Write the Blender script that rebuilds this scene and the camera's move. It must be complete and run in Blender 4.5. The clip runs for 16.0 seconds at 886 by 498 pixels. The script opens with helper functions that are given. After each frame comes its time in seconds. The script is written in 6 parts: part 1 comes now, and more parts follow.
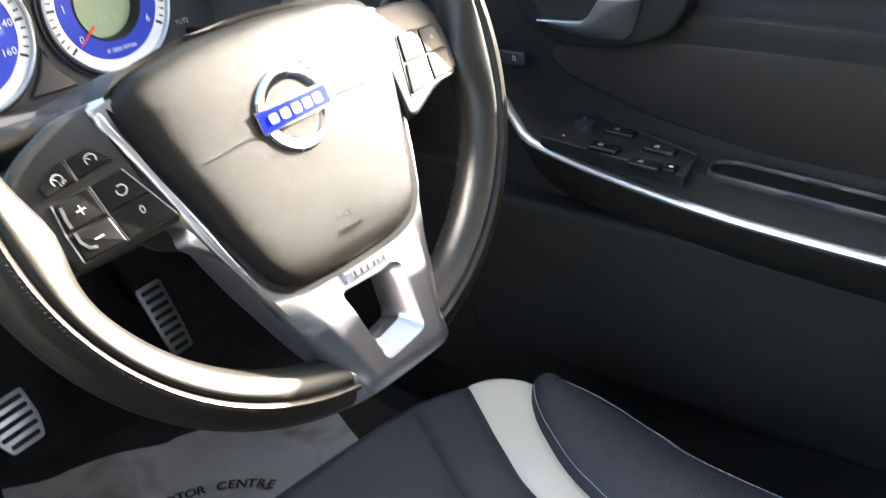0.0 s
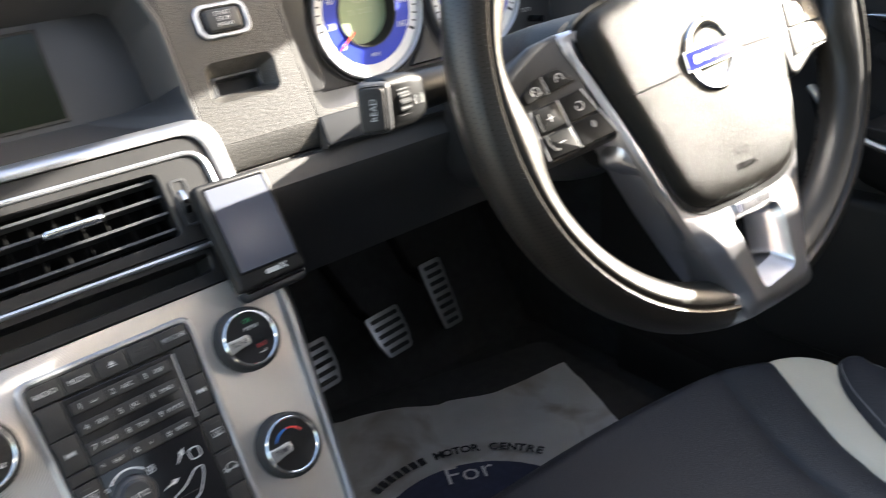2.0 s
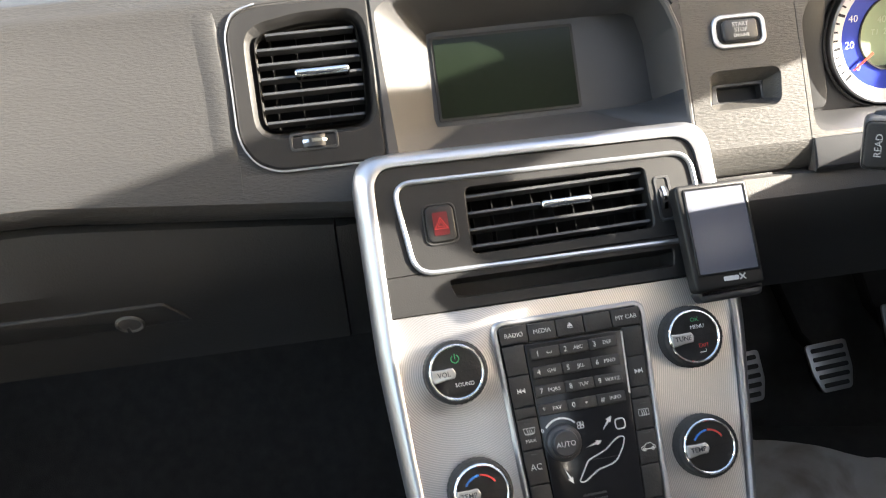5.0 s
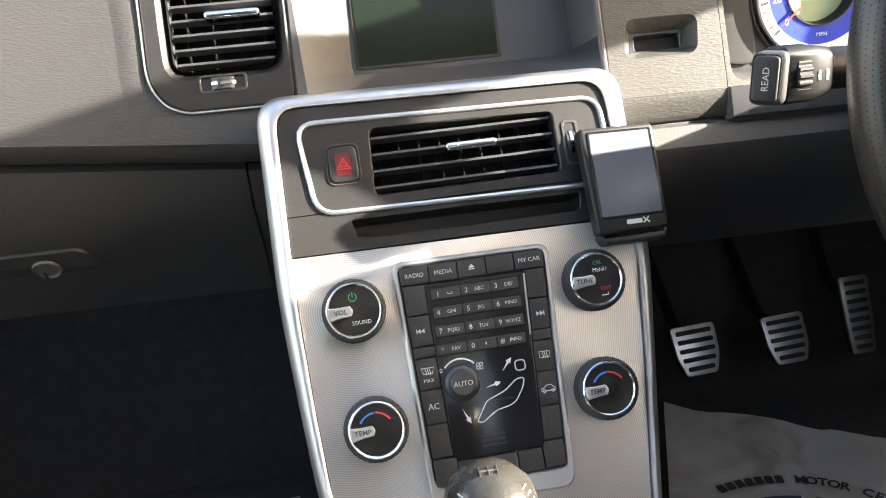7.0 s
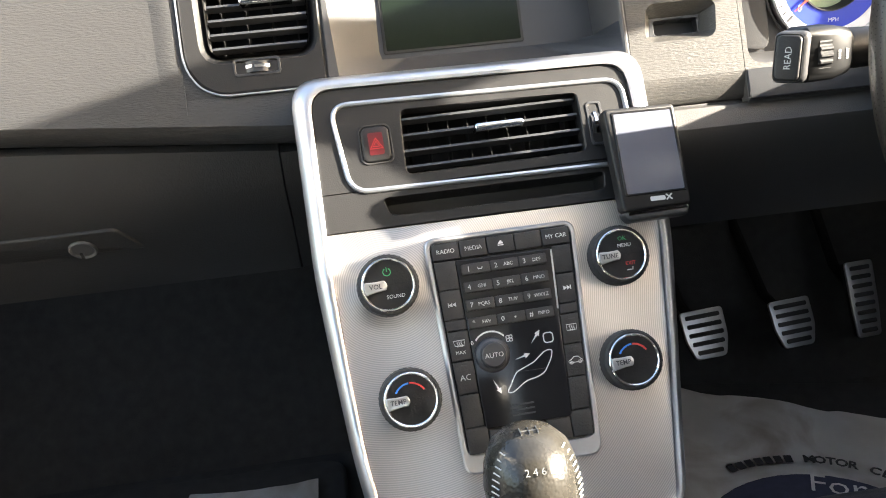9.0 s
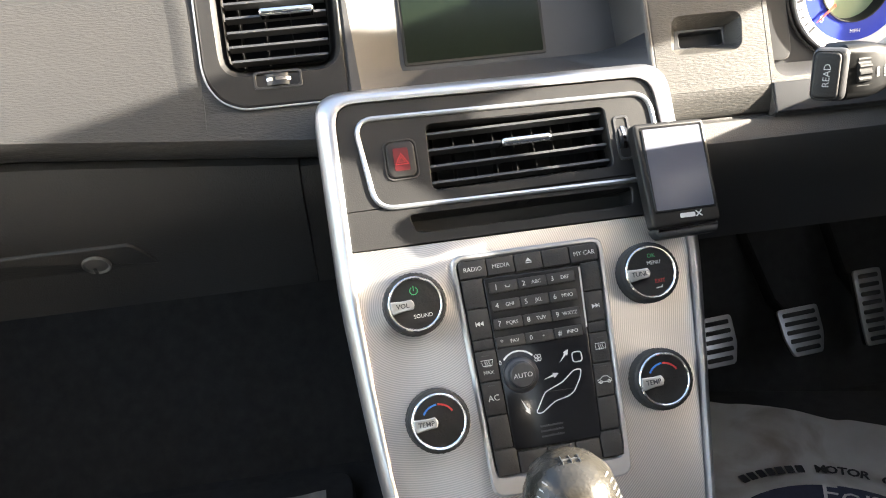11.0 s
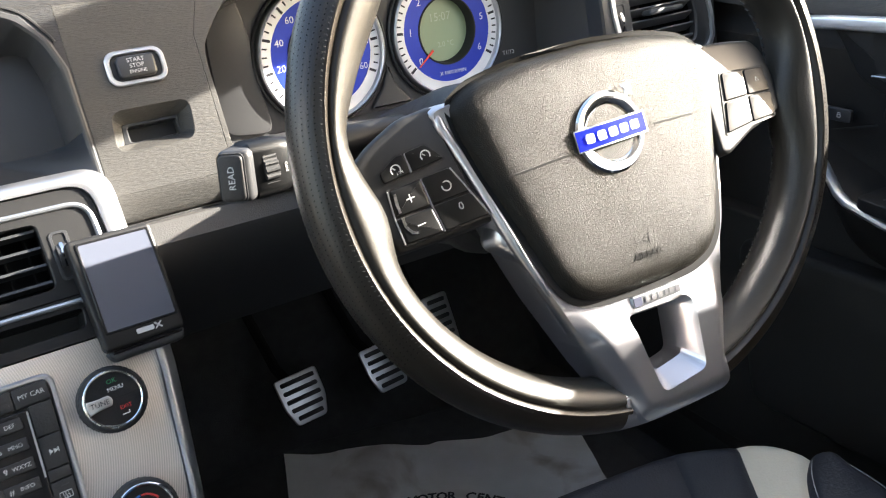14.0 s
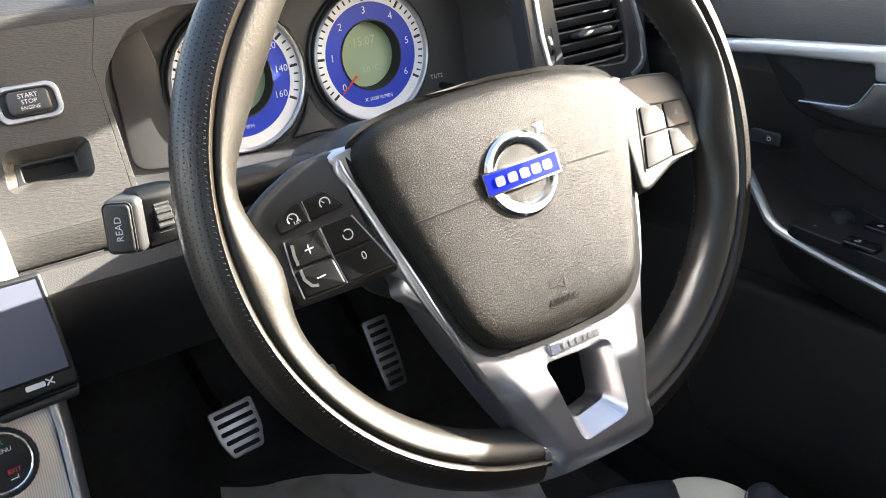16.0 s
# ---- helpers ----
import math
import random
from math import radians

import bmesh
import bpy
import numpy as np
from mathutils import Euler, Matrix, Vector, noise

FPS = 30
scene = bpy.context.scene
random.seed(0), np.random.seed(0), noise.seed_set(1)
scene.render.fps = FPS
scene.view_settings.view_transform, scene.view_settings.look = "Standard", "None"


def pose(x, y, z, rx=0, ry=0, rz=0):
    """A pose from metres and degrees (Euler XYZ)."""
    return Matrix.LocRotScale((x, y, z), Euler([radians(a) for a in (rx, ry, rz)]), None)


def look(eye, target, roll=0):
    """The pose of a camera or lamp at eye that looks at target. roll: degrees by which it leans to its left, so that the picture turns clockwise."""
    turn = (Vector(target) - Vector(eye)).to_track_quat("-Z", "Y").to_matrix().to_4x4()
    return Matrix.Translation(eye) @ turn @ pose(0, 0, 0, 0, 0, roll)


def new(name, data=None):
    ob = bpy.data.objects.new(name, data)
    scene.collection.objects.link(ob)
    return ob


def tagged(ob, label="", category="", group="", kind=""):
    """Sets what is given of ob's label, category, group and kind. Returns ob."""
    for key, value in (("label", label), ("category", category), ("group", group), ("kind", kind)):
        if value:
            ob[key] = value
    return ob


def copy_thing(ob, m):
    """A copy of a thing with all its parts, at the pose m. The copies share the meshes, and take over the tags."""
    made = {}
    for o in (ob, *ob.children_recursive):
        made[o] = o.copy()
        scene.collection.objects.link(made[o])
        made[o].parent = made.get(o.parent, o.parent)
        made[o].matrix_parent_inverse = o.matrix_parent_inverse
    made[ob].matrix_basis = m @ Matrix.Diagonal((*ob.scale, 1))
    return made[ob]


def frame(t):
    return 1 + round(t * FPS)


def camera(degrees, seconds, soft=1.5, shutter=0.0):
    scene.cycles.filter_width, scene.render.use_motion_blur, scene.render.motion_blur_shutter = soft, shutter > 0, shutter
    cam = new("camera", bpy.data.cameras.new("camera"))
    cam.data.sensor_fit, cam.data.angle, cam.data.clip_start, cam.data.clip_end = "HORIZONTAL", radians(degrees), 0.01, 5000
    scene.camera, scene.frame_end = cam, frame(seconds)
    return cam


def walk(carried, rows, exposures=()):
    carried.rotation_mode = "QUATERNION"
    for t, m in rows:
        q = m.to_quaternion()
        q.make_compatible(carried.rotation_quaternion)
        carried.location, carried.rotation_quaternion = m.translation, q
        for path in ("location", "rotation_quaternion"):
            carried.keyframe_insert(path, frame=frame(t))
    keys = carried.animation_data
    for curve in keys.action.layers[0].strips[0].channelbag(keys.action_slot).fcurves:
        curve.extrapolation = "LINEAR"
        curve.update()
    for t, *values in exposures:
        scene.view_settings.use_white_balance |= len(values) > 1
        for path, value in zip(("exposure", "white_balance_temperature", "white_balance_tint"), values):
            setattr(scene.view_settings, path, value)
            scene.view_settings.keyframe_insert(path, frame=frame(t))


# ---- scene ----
cam = camera(55.6, 16.0, 1.0, 0.4)
PATH = [
    (0, (0.0589, -0.3548, 0.7774), (1.4186, 0.7479, -0.1897), -4.10),
    (0.5, (0.0231, -0.3338, 0.7740), (1.4277, 0.8138, -0.0685), -4.33),
    (1, (-0.0192, -0.3155, 0.7732), (1.3533, 0.8728, -0.0661), -4.56),
    (1.5, (-0.0683, -0.3147, 0.7693), (1.2146, 0.9681, -0.0724), -4.70),
    (2, (-0.1159, -0.3155, 0.7513), (1.0091, 1.1058, -0.0939), -4.97),
    (2.5, (-0.1605, -0.3103, 0.7761), (0.7735, 1.2490, -0.0582), -5.12),
    (3, (-0.1786, -0.3021, 0.7982), (0.5441, 1.3719, -0.0236), -5.07),
    (3.5, (-0.1888, -0.3040, 0.8210), (0.3519, 1.4447, 0.0149), -5.09),
    (3.7, (-0.1935, -0.3061, 0.8271), (0.2859, 1.4626, 0.0258), -5.04),
    (5.8, (-0.0937, -0.3644, 0.7517), (0.0531, 1.4625, -0.0490), -4.69),
    (6, (-0.0839, -0.3679, 0.7517), (0.0692, 1.4580, -0.0500), -4.62),
    (6.5, (-0.0709, -0.3639, 0.7445), (0.0963, 1.4600, -0.0587), -4.53),
    (7, (-0.0753, -0.3645, 0.7356), (0.1041, 1.4577, -0.0690), -4.50),
    (7.5, (-0.0859, -0.3756, 0.7288), (0.0982, 1.4433, -0.0822), -4.56),
    (8, (-0.0929, -0.3773, 0.7310), (0.0913, 1.4426, -0.0778), -4.60),
    (8.5, (-0.0938, -0.3813, 0.7326), (0.0942, 1.4370, -0.0789), -4.62),
    (9, (-0.1027, -0.3845, 0.7318), (0.0858, 1.4339, -0.0792), -4.60),
    (9.2, (-0.1008, -0.3904, 0.7315), (0.0920, 1.4276, -0.0795), -4.57),
    (11.3, (-0.1277, -0.3638, 0.7470), (0.0875, 1.4490, -0.0700), -4.26),
    (11.5, (-0.1072, -0.3754, 0.7550), (0.0767, 1.4409, -0.0618), -4.72),
    (12, (-0.0350, -0.3887, 0.7624), (0.2885, 1.4157, -0.0374), -4.42),
    (12.5, (0.0005, -0.4041, 0.7773), (0.5797, 1.3334, -0.0263), -4.29),
    (13, (0.0108, -0.3953, 0.7713), (0.7754, 1.2635, -0.0435), -4.20),
    (13.5, (0.0244, -0.3776, 0.7633), (0.8989, 1.2233, -0.0567), -4.28),
    (14, (0.0312, -0.3632, 0.7693), (0.9643, 1.2043, -0.0505), -4.29),
    (14.5, (0.0491, -0.3571, 0.7812), (1.0101, 1.1966, -0.0326), -4.25),
    (15, (0.0622, -0.3748, 0.7866), (1.0460, 1.1645, -0.0274), -4.11),
    (15.5, (0.0659, -0.3812, 0.7874), (1.0681, 1.1449, -0.0290), -4.05),
    (16, (0.0757, -0.3535, 0.7796), (1.0892, 1.1657, -0.0357), -4.09),
]
walk(cam, [(t, look(eye, target, roll)) for t, eye, target, roll in PATH], [(0, 4.00, 6800, 10), (0.6, 3.62, 6800, 10), (1.5, 3.38, 6800, 10), (3.5, 3.05, 6800, 10), (6, 3.60, 7200, 10), (11.4, 3.64, 7200, 10), (12.2, 3.52, 7000, 10), (13, 3.33, 6800, 10), (16, 3.36, 6800, 10)])

# ---------- world, sun, exposure ----------
SUN = Vector((0.899, -0.241, 0.367)).normalized()      # from the scene towards the sun
world = bpy.data.worlds.new("sky")
world.use_nodes = True
scene.world = world
wn = world.node_tree.nodes
sky = wn.new("ShaderNodeTexSky")
sky.sky_type, sky.sun_disc = "NISHITA", False
sky.dust_density, sky.ozone_density = 3.5, 0.6
sky.sun_elevation = math.asin(SUN.z)
sky.sun_rotation = math.atan2(SUN.x, SUN.y)
world.node_tree.links.new(sky.outputs[0], wn["Background"].inputs[0])
wn["Background"].inputs[1].default_value = 0.088
lamp = bpy.data.lights.new("sun", "SUN")
lamp.energy, lamp.angle, lamp.color = 5.0, radians(0.6), (1.0, 0.965, 0.90)
sun = new("sun", lamp)
sun.matrix_world = look(SUN * 5, (0, 0, 0))

# ---------- materials ----------
def mat(name, base, rough=0.5, metal=0.0, noise_scale=0, noise_amt=0.0, bump=0.0, bump_scale=400, kind="noise",
        coat=0.0, rough_var=0.0, spec=0.5, stretch=(1, 1, 1), fine=0.0, centre=(0, 0, 0)):
    m = bpy.data.materials.new(name)
    m.use_nodes = True
    nt = m.node_tree
    b = nt.nodes["Principled BSDF"]
    b.inputs["Base Color"].default_value = (*base, 1)
    b.inputs["Roughness"].default_value = rough
    b.inputs["Metallic"].default_value = metal
    b.inputs["Coat Weight"].default_value = coat
    b.inputs["Specular IOR Level"].default_value = spec
    tc = nt.nodes.new("ShaderNodeTexCoord")
    mp = nt.nodes.new("ShaderNodeMapping")
    mp.inputs["Scale"].default_value = stretch
    mp.inputs["Location"].default_value = [-c for c in centre]
    nt.links.new(tc.outputs["Object"], mp.inputs[0])
    if noise_scale:
        n = nt.nodes.new("ShaderNodeTexNoise")
        n.inputs["Scale"].default_value, n.inputs["Detail"].default_value = noise_scale, 6
        nt.links.new(mp.outputs[0], n.inputs["Vector"])
        mix = nt.nodes.new("ShaderNodeMix")
        mix.data_type = "RGBA"
        mix.inputs[6].default_value = (*[c * (1 - noise_amt) for c in base], 1)
        mix.inputs[7].default_value = (*[min(1, c * (1 + noise_amt)) for c in base], 1)
        nt.links.new(n.outputs["Fac"], mix.inputs[0])
        nt.links.new(mix.outputs[2], b.inputs["Base Color"])
        if rough_var:
            mr = nt.nodes.new("ShaderNodeMapRange")
            mr.inputs["To Min"].default_value, mr.inputs["To Max"].default_value = rough - rough_var, rough + rough_var
            nt.links.new(n.outputs["Fac"], mr.inputs[0])
            nt.links.new(mr.outputs[0], b.inputs["Roughness"])
    if bump:
        if kind == "voronoi":
            t = nt.nodes.new("ShaderNodeTexVoronoi")
            t.feature = "SMOOTH_F1"
            out = t.outputs["Distance"]
        elif kind == "rings":
            t = nt.nodes.new("ShaderNodeTexWave")
            t.wave_type, t.rings_direction = "RINGS", "SPHERICAL"
            out = t.outputs["Fac"]
        else:
            t = nt.nodes.new("ShaderNodeTexNoise")
            t.inputs["Detail"].default_value = 3
            out = t.outputs["Fac"]
        t.inputs["Scale"].default_value = bump_scale
        nt.links.new(mp.outputs[0], t.inputs["Vector"])
        bp = nt.nodes.new("ShaderNodeBump")
        bp.inputs["Strength"].default_value = bump
        bp.inputs["Distance"].default_value = 0.001
        nt.links.new(out, bp.inputs["Height"])
        if fine:
            f = nt.nodes.new("ShaderNodeTexNoise")
            f.inputs["Scale"].default_value = bump_scale * 4
            b2 = nt.nodes.new("ShaderNodeBump")
            b2.inputs["Strength"].default_value, b2.inputs["Distance"].default_value = fine, 0.0005
            nt.links.new(mp.outputs[0], f.inputs["Vector"])
            nt.links.new(f.outputs["Fac"], b2.inputs["Height"])
            nt.links.new(bp.outputs[0], b2.inputs["Normal"])
            nt.links.new(b2.outputs[0], b.inputs["Normal"])
        else:
            nt.links.new(bp.outputs[0], b.inputs["Normal"])
    return m


M_PAD = mat("dash_grain", (0.031, 0.0309, 0.0308), 0.46, noise_scale=9, noise_amt=0.2, bump=0.32, bump_scale=700, kind="voronoi", rough_var=0.06, stretch=(0.38, 1.4, 1.4), fine=0.25, spec=0.33)
# M_PAD's grain, lightened and warmed for the sunlight on the dash face
M_FACE = mat("dash_face_grain", (0.048, 0.046, 0.042), 0.46, noise_scale=9, noise_amt=0.2, bump=0.30, bump_scale=700, kind="voronoi", rough_var=0.06, stretch=(0.38, 1.4, 1.4), fine=0.25, spec=0.36)
M_DARK = mat("dark_plastic", (0.0160, 0.0158, 0.0158), 0.5, noise_scale=14, noise_amt=0.25, bump=0.35, bump_scale=700, rough_var=0.07)
M_KNEE = mat("knee_plastic", (0.050, 0.048, 0.046), 0.5, noise_scale=12, noise_amt=0.2, bump=0.18, bump_scale=1100, kind="voronoi", rough_var=0.06)
M_SATIN = mat("satin_black_plastic", (0.030, 0.031, 0.033), 0.36, noise_scale=25, noise_amt=0.15, bump=0.08, bump_scale=900, rough_var=0.05)
M_PANEL = mat("matt_black_panel", (0.016, 0.0158, 0.0158), 0.44, noise_scale=30, noise_amt=0.2, bump=0.12, bump_scale=1100, rough_var=0.05, spec=0.26)
M_GREY = mat("grey_plastic", (0.045, 0.045, 0.046), 0.40, spec=0.38, noise_scale=20, noise_amt=0.15, bump=0.1, bump_scale=900, rough_var=0.05)
M_GLOSS = mat("gloss_black", (0.012, 0.012, 0.013), 0.14, noise_scale=60, noise_amt=0.2, rough_var=0.03, spec=0.35)
M_POD = mat("button_black", (0.014, 0.014, 0.014), 0.42, spec=0.5, noise_scale=25, noise_amt=0.15, bump=0.08, bump_scale=900, rough_var=0.05)
M_KEY = mat("key_black", (0.0075, 0.0075, 0.0075), 0.36, noise_scale=25, noise_amt=0.15, bump=0.06, bump_scale=900, rough_var=0.05, spec=0.18)
M_STONE = mat("stone_grey_plastic", (0.060, 0.060, 0.063), 0.45, noise_scale=30, noise_amt=0.15, rough_var=0.05, spec=0.35)
M_LEVER = mat("dark_satin_metal", (0.17, 0.165, 0.16), 0.38, 0.7, noise_scale=30, noise_amt=0.1, rough_var=0.05)
M_DOORTOP = mat("door_top_grain", (0.078, 0.073, 0.069), 0.55, noise_scale=9, noise_amt=0.2, bump=0.3, bump_scale=700, kind="voronoi", rough_var=0.06, stretch=(1.4, 0.38, 1.4), fine=0.25, spec=0.3)
M_STALK = mat("stalk_black", (0.006, 0.006, 0.006), 0.45, noise_scale=30, noise_amt=0.2, rough_var=0.05, spec=0.25)
M_BLADE = mat("blade_black", (0.008, 0.008, 0.008), 0.6, noise_scale=60, noise_amt=0.2, spec=0.08)
M_HOLE = mat("shadow_gap_black", (0.015, 0.015, 0.015), 0.7, noise_scale=40, noise_amt=0.3)
M_SILVER = mat("satin_silver", (0.52, 0.53, 0.55), 0.35, 0.92, noise_scale=30, noise_amt=0.05, rough_var=0.05)
# M_SILVER lightened for the window light that the door strip reflects
M_STRIP = mat("bright_satin_silver", (0.80, 0.81, 0.83), 0.38, 0.9, noise_scale=30, noise_amt=0.05, rough_var=0.05)
M_WHEELSILVER = mat("wheel_satin_silver", (0.58, 0.575, 0.60), 0.31, 0.95, noise_scale=25, noise_amt=0.06, rough_var=0.05)
M_CHROME = mat("chrome", (0.78, 0.79, 0.80), 0.12, 1.0, noise_scale=40, noise_amt=0.04, rough_var=0.04)
M_ALU = mat("ribbed_aluminium", (0.74, 0.705, 0.675), 0.42, 0.88, noise_scale=12, noise_amt=0.06, rough_var=0.05, centre=(-0.0835, 0.0395, 0.0))
an = M_ALU.node_tree                                     # fine turned grooves, their shade painted as darker rings
far, turn, wave, groove, shade = an.nodes.new("ShaderNodeVectorMath"), an.nodes.new("ShaderNodeMath"), an.nodes.new("ShaderNodeMath"), an.nodes.new("ShaderNodeMapRange"), an.nodes.new("ShaderNodeMix")
far.operation, turn.operation, wave.operation = "LENGTH", "MULTIPLY", "SINE"
turn.inputs[1].default_value = 2 * math.pi / 0.0015      # a groove every 1.5 mm
groove.inputs["From Min"].default_value = -1.0
shade.data_type, shade.blend_type = "RGBA", "MULTIPLY"
shade.inputs[7].default_value = (0.70, 0.70, 0.70, 1)
alu_bsdf = an.nodes["Principled BSDF"]
an.links.new(an.nodes["Mapping"].outputs[0], far.inputs[0])
an.links.new(far.outputs["Value"], turn.inputs[0])
an.links.new(turn.outputs[0], wave.inputs[0])
an.links.new(wave.outputs[0], groove.inputs[0])
an.links.new(groove.outputs[0], shade.inputs[0])
an.links.new(alu_bsdf.inputs["Base Color"].links[0].from_socket, shade.inputs[6])
an.links.new(shade.outputs[2], alu_bsdf.inputs["Base Color"])
across = an.nodes.new("ShaderNodeVectorTransform")       # the grooves scatter light across themselves
across.vector_type, across.convert_from, across.convert_to = "VECTOR", "OBJECT", "WORLD"
an.links.new(an.nodes["Mapping"].outputs[0], across.inputs[0])
an.links.new(across.outputs[0], alu_bsdf.inputs["Tangent"])
alu_bsdf.inputs["Anisotropic"].default_value = 0.85
M_LEATHER = mat("rim_leather", (0.0150, 0.0118, 0.0085), 0.33, noise_scale=18, noise_amt=0.25, bump=0.06, bump_scale=1200, kind="voronoi", rough_var=0.06, fine=0.12)
M_PERF = mat("perforation_black", (0.003, 0.003, 0.003), 0.9, noise_scale=90, noise_amt=0.3)
M_GRIP = mat("smooth_grip_leather", (0.017, 0.0155, 0.0125), 0.37, noise_scale=22, noise_amt=0.25, bump=0.08, bump_scale=700, kind="voronoi", rough_var=0.07, fine=0.2, spec=0.45)
M_PADGRAIN = mat("airbag_grain", (0.014, 0.0130, 0.0108), 0.33, noise_scale=1700, noise_amt=0.7, bump=0.62, bump_scale=1750, kind="noise", rough_var=0.10, spec=0.15)
M_SEAT = mat("seat_leather", (0.025, 0.026, 0.032), 0.48, noise_scale=10, noise_amt=0.25, bump=0.3, bump_scale=500, kind="voronoi", rough_var=0.06, fine=0.3)
M_SEAT_B = mat("seat_bolster_leather", (0.024, 0.026, 0.032), 0.42, noise_scale=9, noise_amt=0.25, bump=0.3, bump_scale=520, kind="voronoi", rough_var=0.06, fine=0.3)
M_SEATWHITE = mat("pale_leather", (0.62, 0.58, 0.48), 0.5, noise_scale=14, noise_amt=0.10, bump=0.25, bump_scale=500, kind="voronoi", rough_var=0.06, fine=0.2)
M_THREAD = mat("pale_thread", (0.45, 0.45, 0.44), 0.8, noise_scale=300, noise_amt=0.2)
M_DOOR = mat("door_plastic", (0.0195, 0.0182, 0.0172), 0.58, noise_scale=14, noise_amt=0.25, bump=0.3, bump_scale=800, rough_var=0.06, spec=0.22)
M_INSERT = mat("door_leather", (0.027, 0.0232, 0.0212), 0.62, noise_scale=14, noise_amt=0.25, bump=0.3, bump_scale=700, kind="voronoi", rough_var=0.06, spec=0.25)
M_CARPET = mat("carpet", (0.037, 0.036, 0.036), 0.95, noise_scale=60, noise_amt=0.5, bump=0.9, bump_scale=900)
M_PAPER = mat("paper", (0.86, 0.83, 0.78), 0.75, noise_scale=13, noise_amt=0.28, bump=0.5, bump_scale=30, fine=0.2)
pn = M_PAPER.node_tree                                   # brown foot stains on the paper
stain, ramp, dirt = pn.nodes.new("ShaderNodeTexNoise"), pn.nodes.new("ShaderNodeMapRange"), pn.nodes.new("ShaderNodeMix")
stain.inputs["Scale"].default_value, stain.inputs["Detail"].default_value, stain.inputs["Distortion"].default_value = 8.0, 9.0, 1.2
ramp.inputs["From Min"].default_value, ramp.inputs["From Max"].default_value, ramp.inputs["To Max"].default_value = 0.50, 0.74, 0.75
dirt.data_type = "RGBA"
dirt.inputs[7].default_value = (0.30, 0.22, 0.14, 1)
paper_bsdf = pn.nodes["Principled BSDF"]
pn.links.new(pn.nodes["Texture Coordinate"].outputs["Object"], stain.inputs["Vector"])
pn.links.new(stain.outputs["Fac"], ramp.inputs[0])
pn.links.new(ramp.outputs[0], dirt.inputs[0])
pn.links.new(paper_bsdf.inputs["Base Color"].links[0].from_socket, dirt.inputs[6])
pn.links.new(dirt.outputs[2], paper_bsdf.inputs["Base Color"])
M_INK = mat("ink_black", (0.03, 0.03, 0.035), 0.8, noise_scale=200, noise_amt=0.4)
M_INKBLUE = mat("ink_navy", (0.035, 0.04, 0.075), 0.8, noise_scale=120, noise_amt=0.35)
M_BLUE = mat("gauge_blue", (0.008, 0.035, 0.42), 0.45, noise_scale=50, noise_amt=0.06)
M_WHITE = mat("white_print", (0.80, 0.80, 0.80), 0.5, noise_scale=90, noise_amt=0.05)
M_PRINT = mat("pale_print", (0.62, 0.62, 0.61), 0.5, noise_scale=90, noise_amt=0.05)
M_GREENPRINT = mat("green_print", (0.05, 0.40, 0.16), 0.5, noise_scale=90, noise_amt=0.1)
M_REDPRINT = mat("red_print", (0.60, 0.04, 0.04), 0.5, noise_scale=90, noise_amt=0.1)
M_BLUEPRINT = mat("blue_print", (0.02, 0.18, 0.60), 0.5, noise_scale=90, noise_amt=0.1)
M_HAZARD = mat("hazard_red", (0.10, 0.006, 0.008), 0.35, noise_scale=90, noise_amt=0.2)
M_NEEDLE = mat("needle_red", (0.80, 0.06, 0.03), 0.4, noise_scale=90, noise_amt=0.05)
M_LCD = mat("lcd_grey_green", (0.34, 0.42, 0.26), 0.35, noise_scale=16, noise_amt=0.10)
M_LCDTEXT = mat("lcd_segments", (0.50, 0.56, 0.40), 0.4, noise_scale=90, noise_amt=0.05)
M_SCREEN = mat("dark_screen", (0.007, 0.011, 0.0065), 0.16, noise_scale=8, noise_amt=0.35, rough_var=0.04, spec=0.22)
M_HHSCREEN = mat("handheld_screen", (0.078, 0.086, 0.112), 0.26, noise_scale=8, noise_amt=0.12, rough_var=0.03)
M_LENS = mat("smoked_lens", (0.16, 0.17, 0.17), 0.25, noise_scale=60, noise_amt=0.1)
M_EMBLUE = mat("emblem_blue", (0.008, 0.016, 0.50), 0.12, noise_scale=60, noise_amt=0.05, spec=0.3)
M_RUBBER = mat("rubber", (0.022, 0.022, 0.022), 0.7, noise_scale=80, noise_amt=0.3, bump=0.2, bump_scale=600)
M_PEDAL = mat("pedal_metal", (0.48, 0.48, 0.49), 0.34, 0.95, noise_scale=60, noise_amt=0.12, rough_var=0.1)
M_ROOF = mat("roof_lining", (0.76, 0.74, 0.70), 0.9, noise_scale=40, noise_amt=0.1, bump=0.2, bump_scale=900)
M_GROUND = mat("pale_concrete", (0.34, 0.33, 0.31), 0.9, noise_scale=6, noise_amt=0.3, bump=0.5, bump_scale=90)
M_BODY = mat("painted_steel", (0.25, 0.26, 0.27), 0.4, noise_scale=8, noise_amt=0.1)
M_GATEKNOB = mat("worn_leather", (0.026, 0.024, 0.020), 0.27, noise_scale=60, noise_amt=0.4, bump=0.2, bump_scale=500, kind="voronoi", rough_var=0.08)
M_CLEAR = mat("frosted_pointer", (0.46, 0.45, 0.43), 0.2, 0.5, noise_scale=90, noise_amt=0.1)

# ---------- building helpers ----------
def frm(o, u, v):
    """A local frame: u to the right, v up along the surface, n out of it."""
    o, u, v = Vector(o), Vector(u).normalized(), Vector(v)
    v = (v - u * v.dot(u)).normalized()
    n = u.cross(v)
    m = Matrix((u, v, n)).transposed().to_4x4()
    m.translation = o
    return m


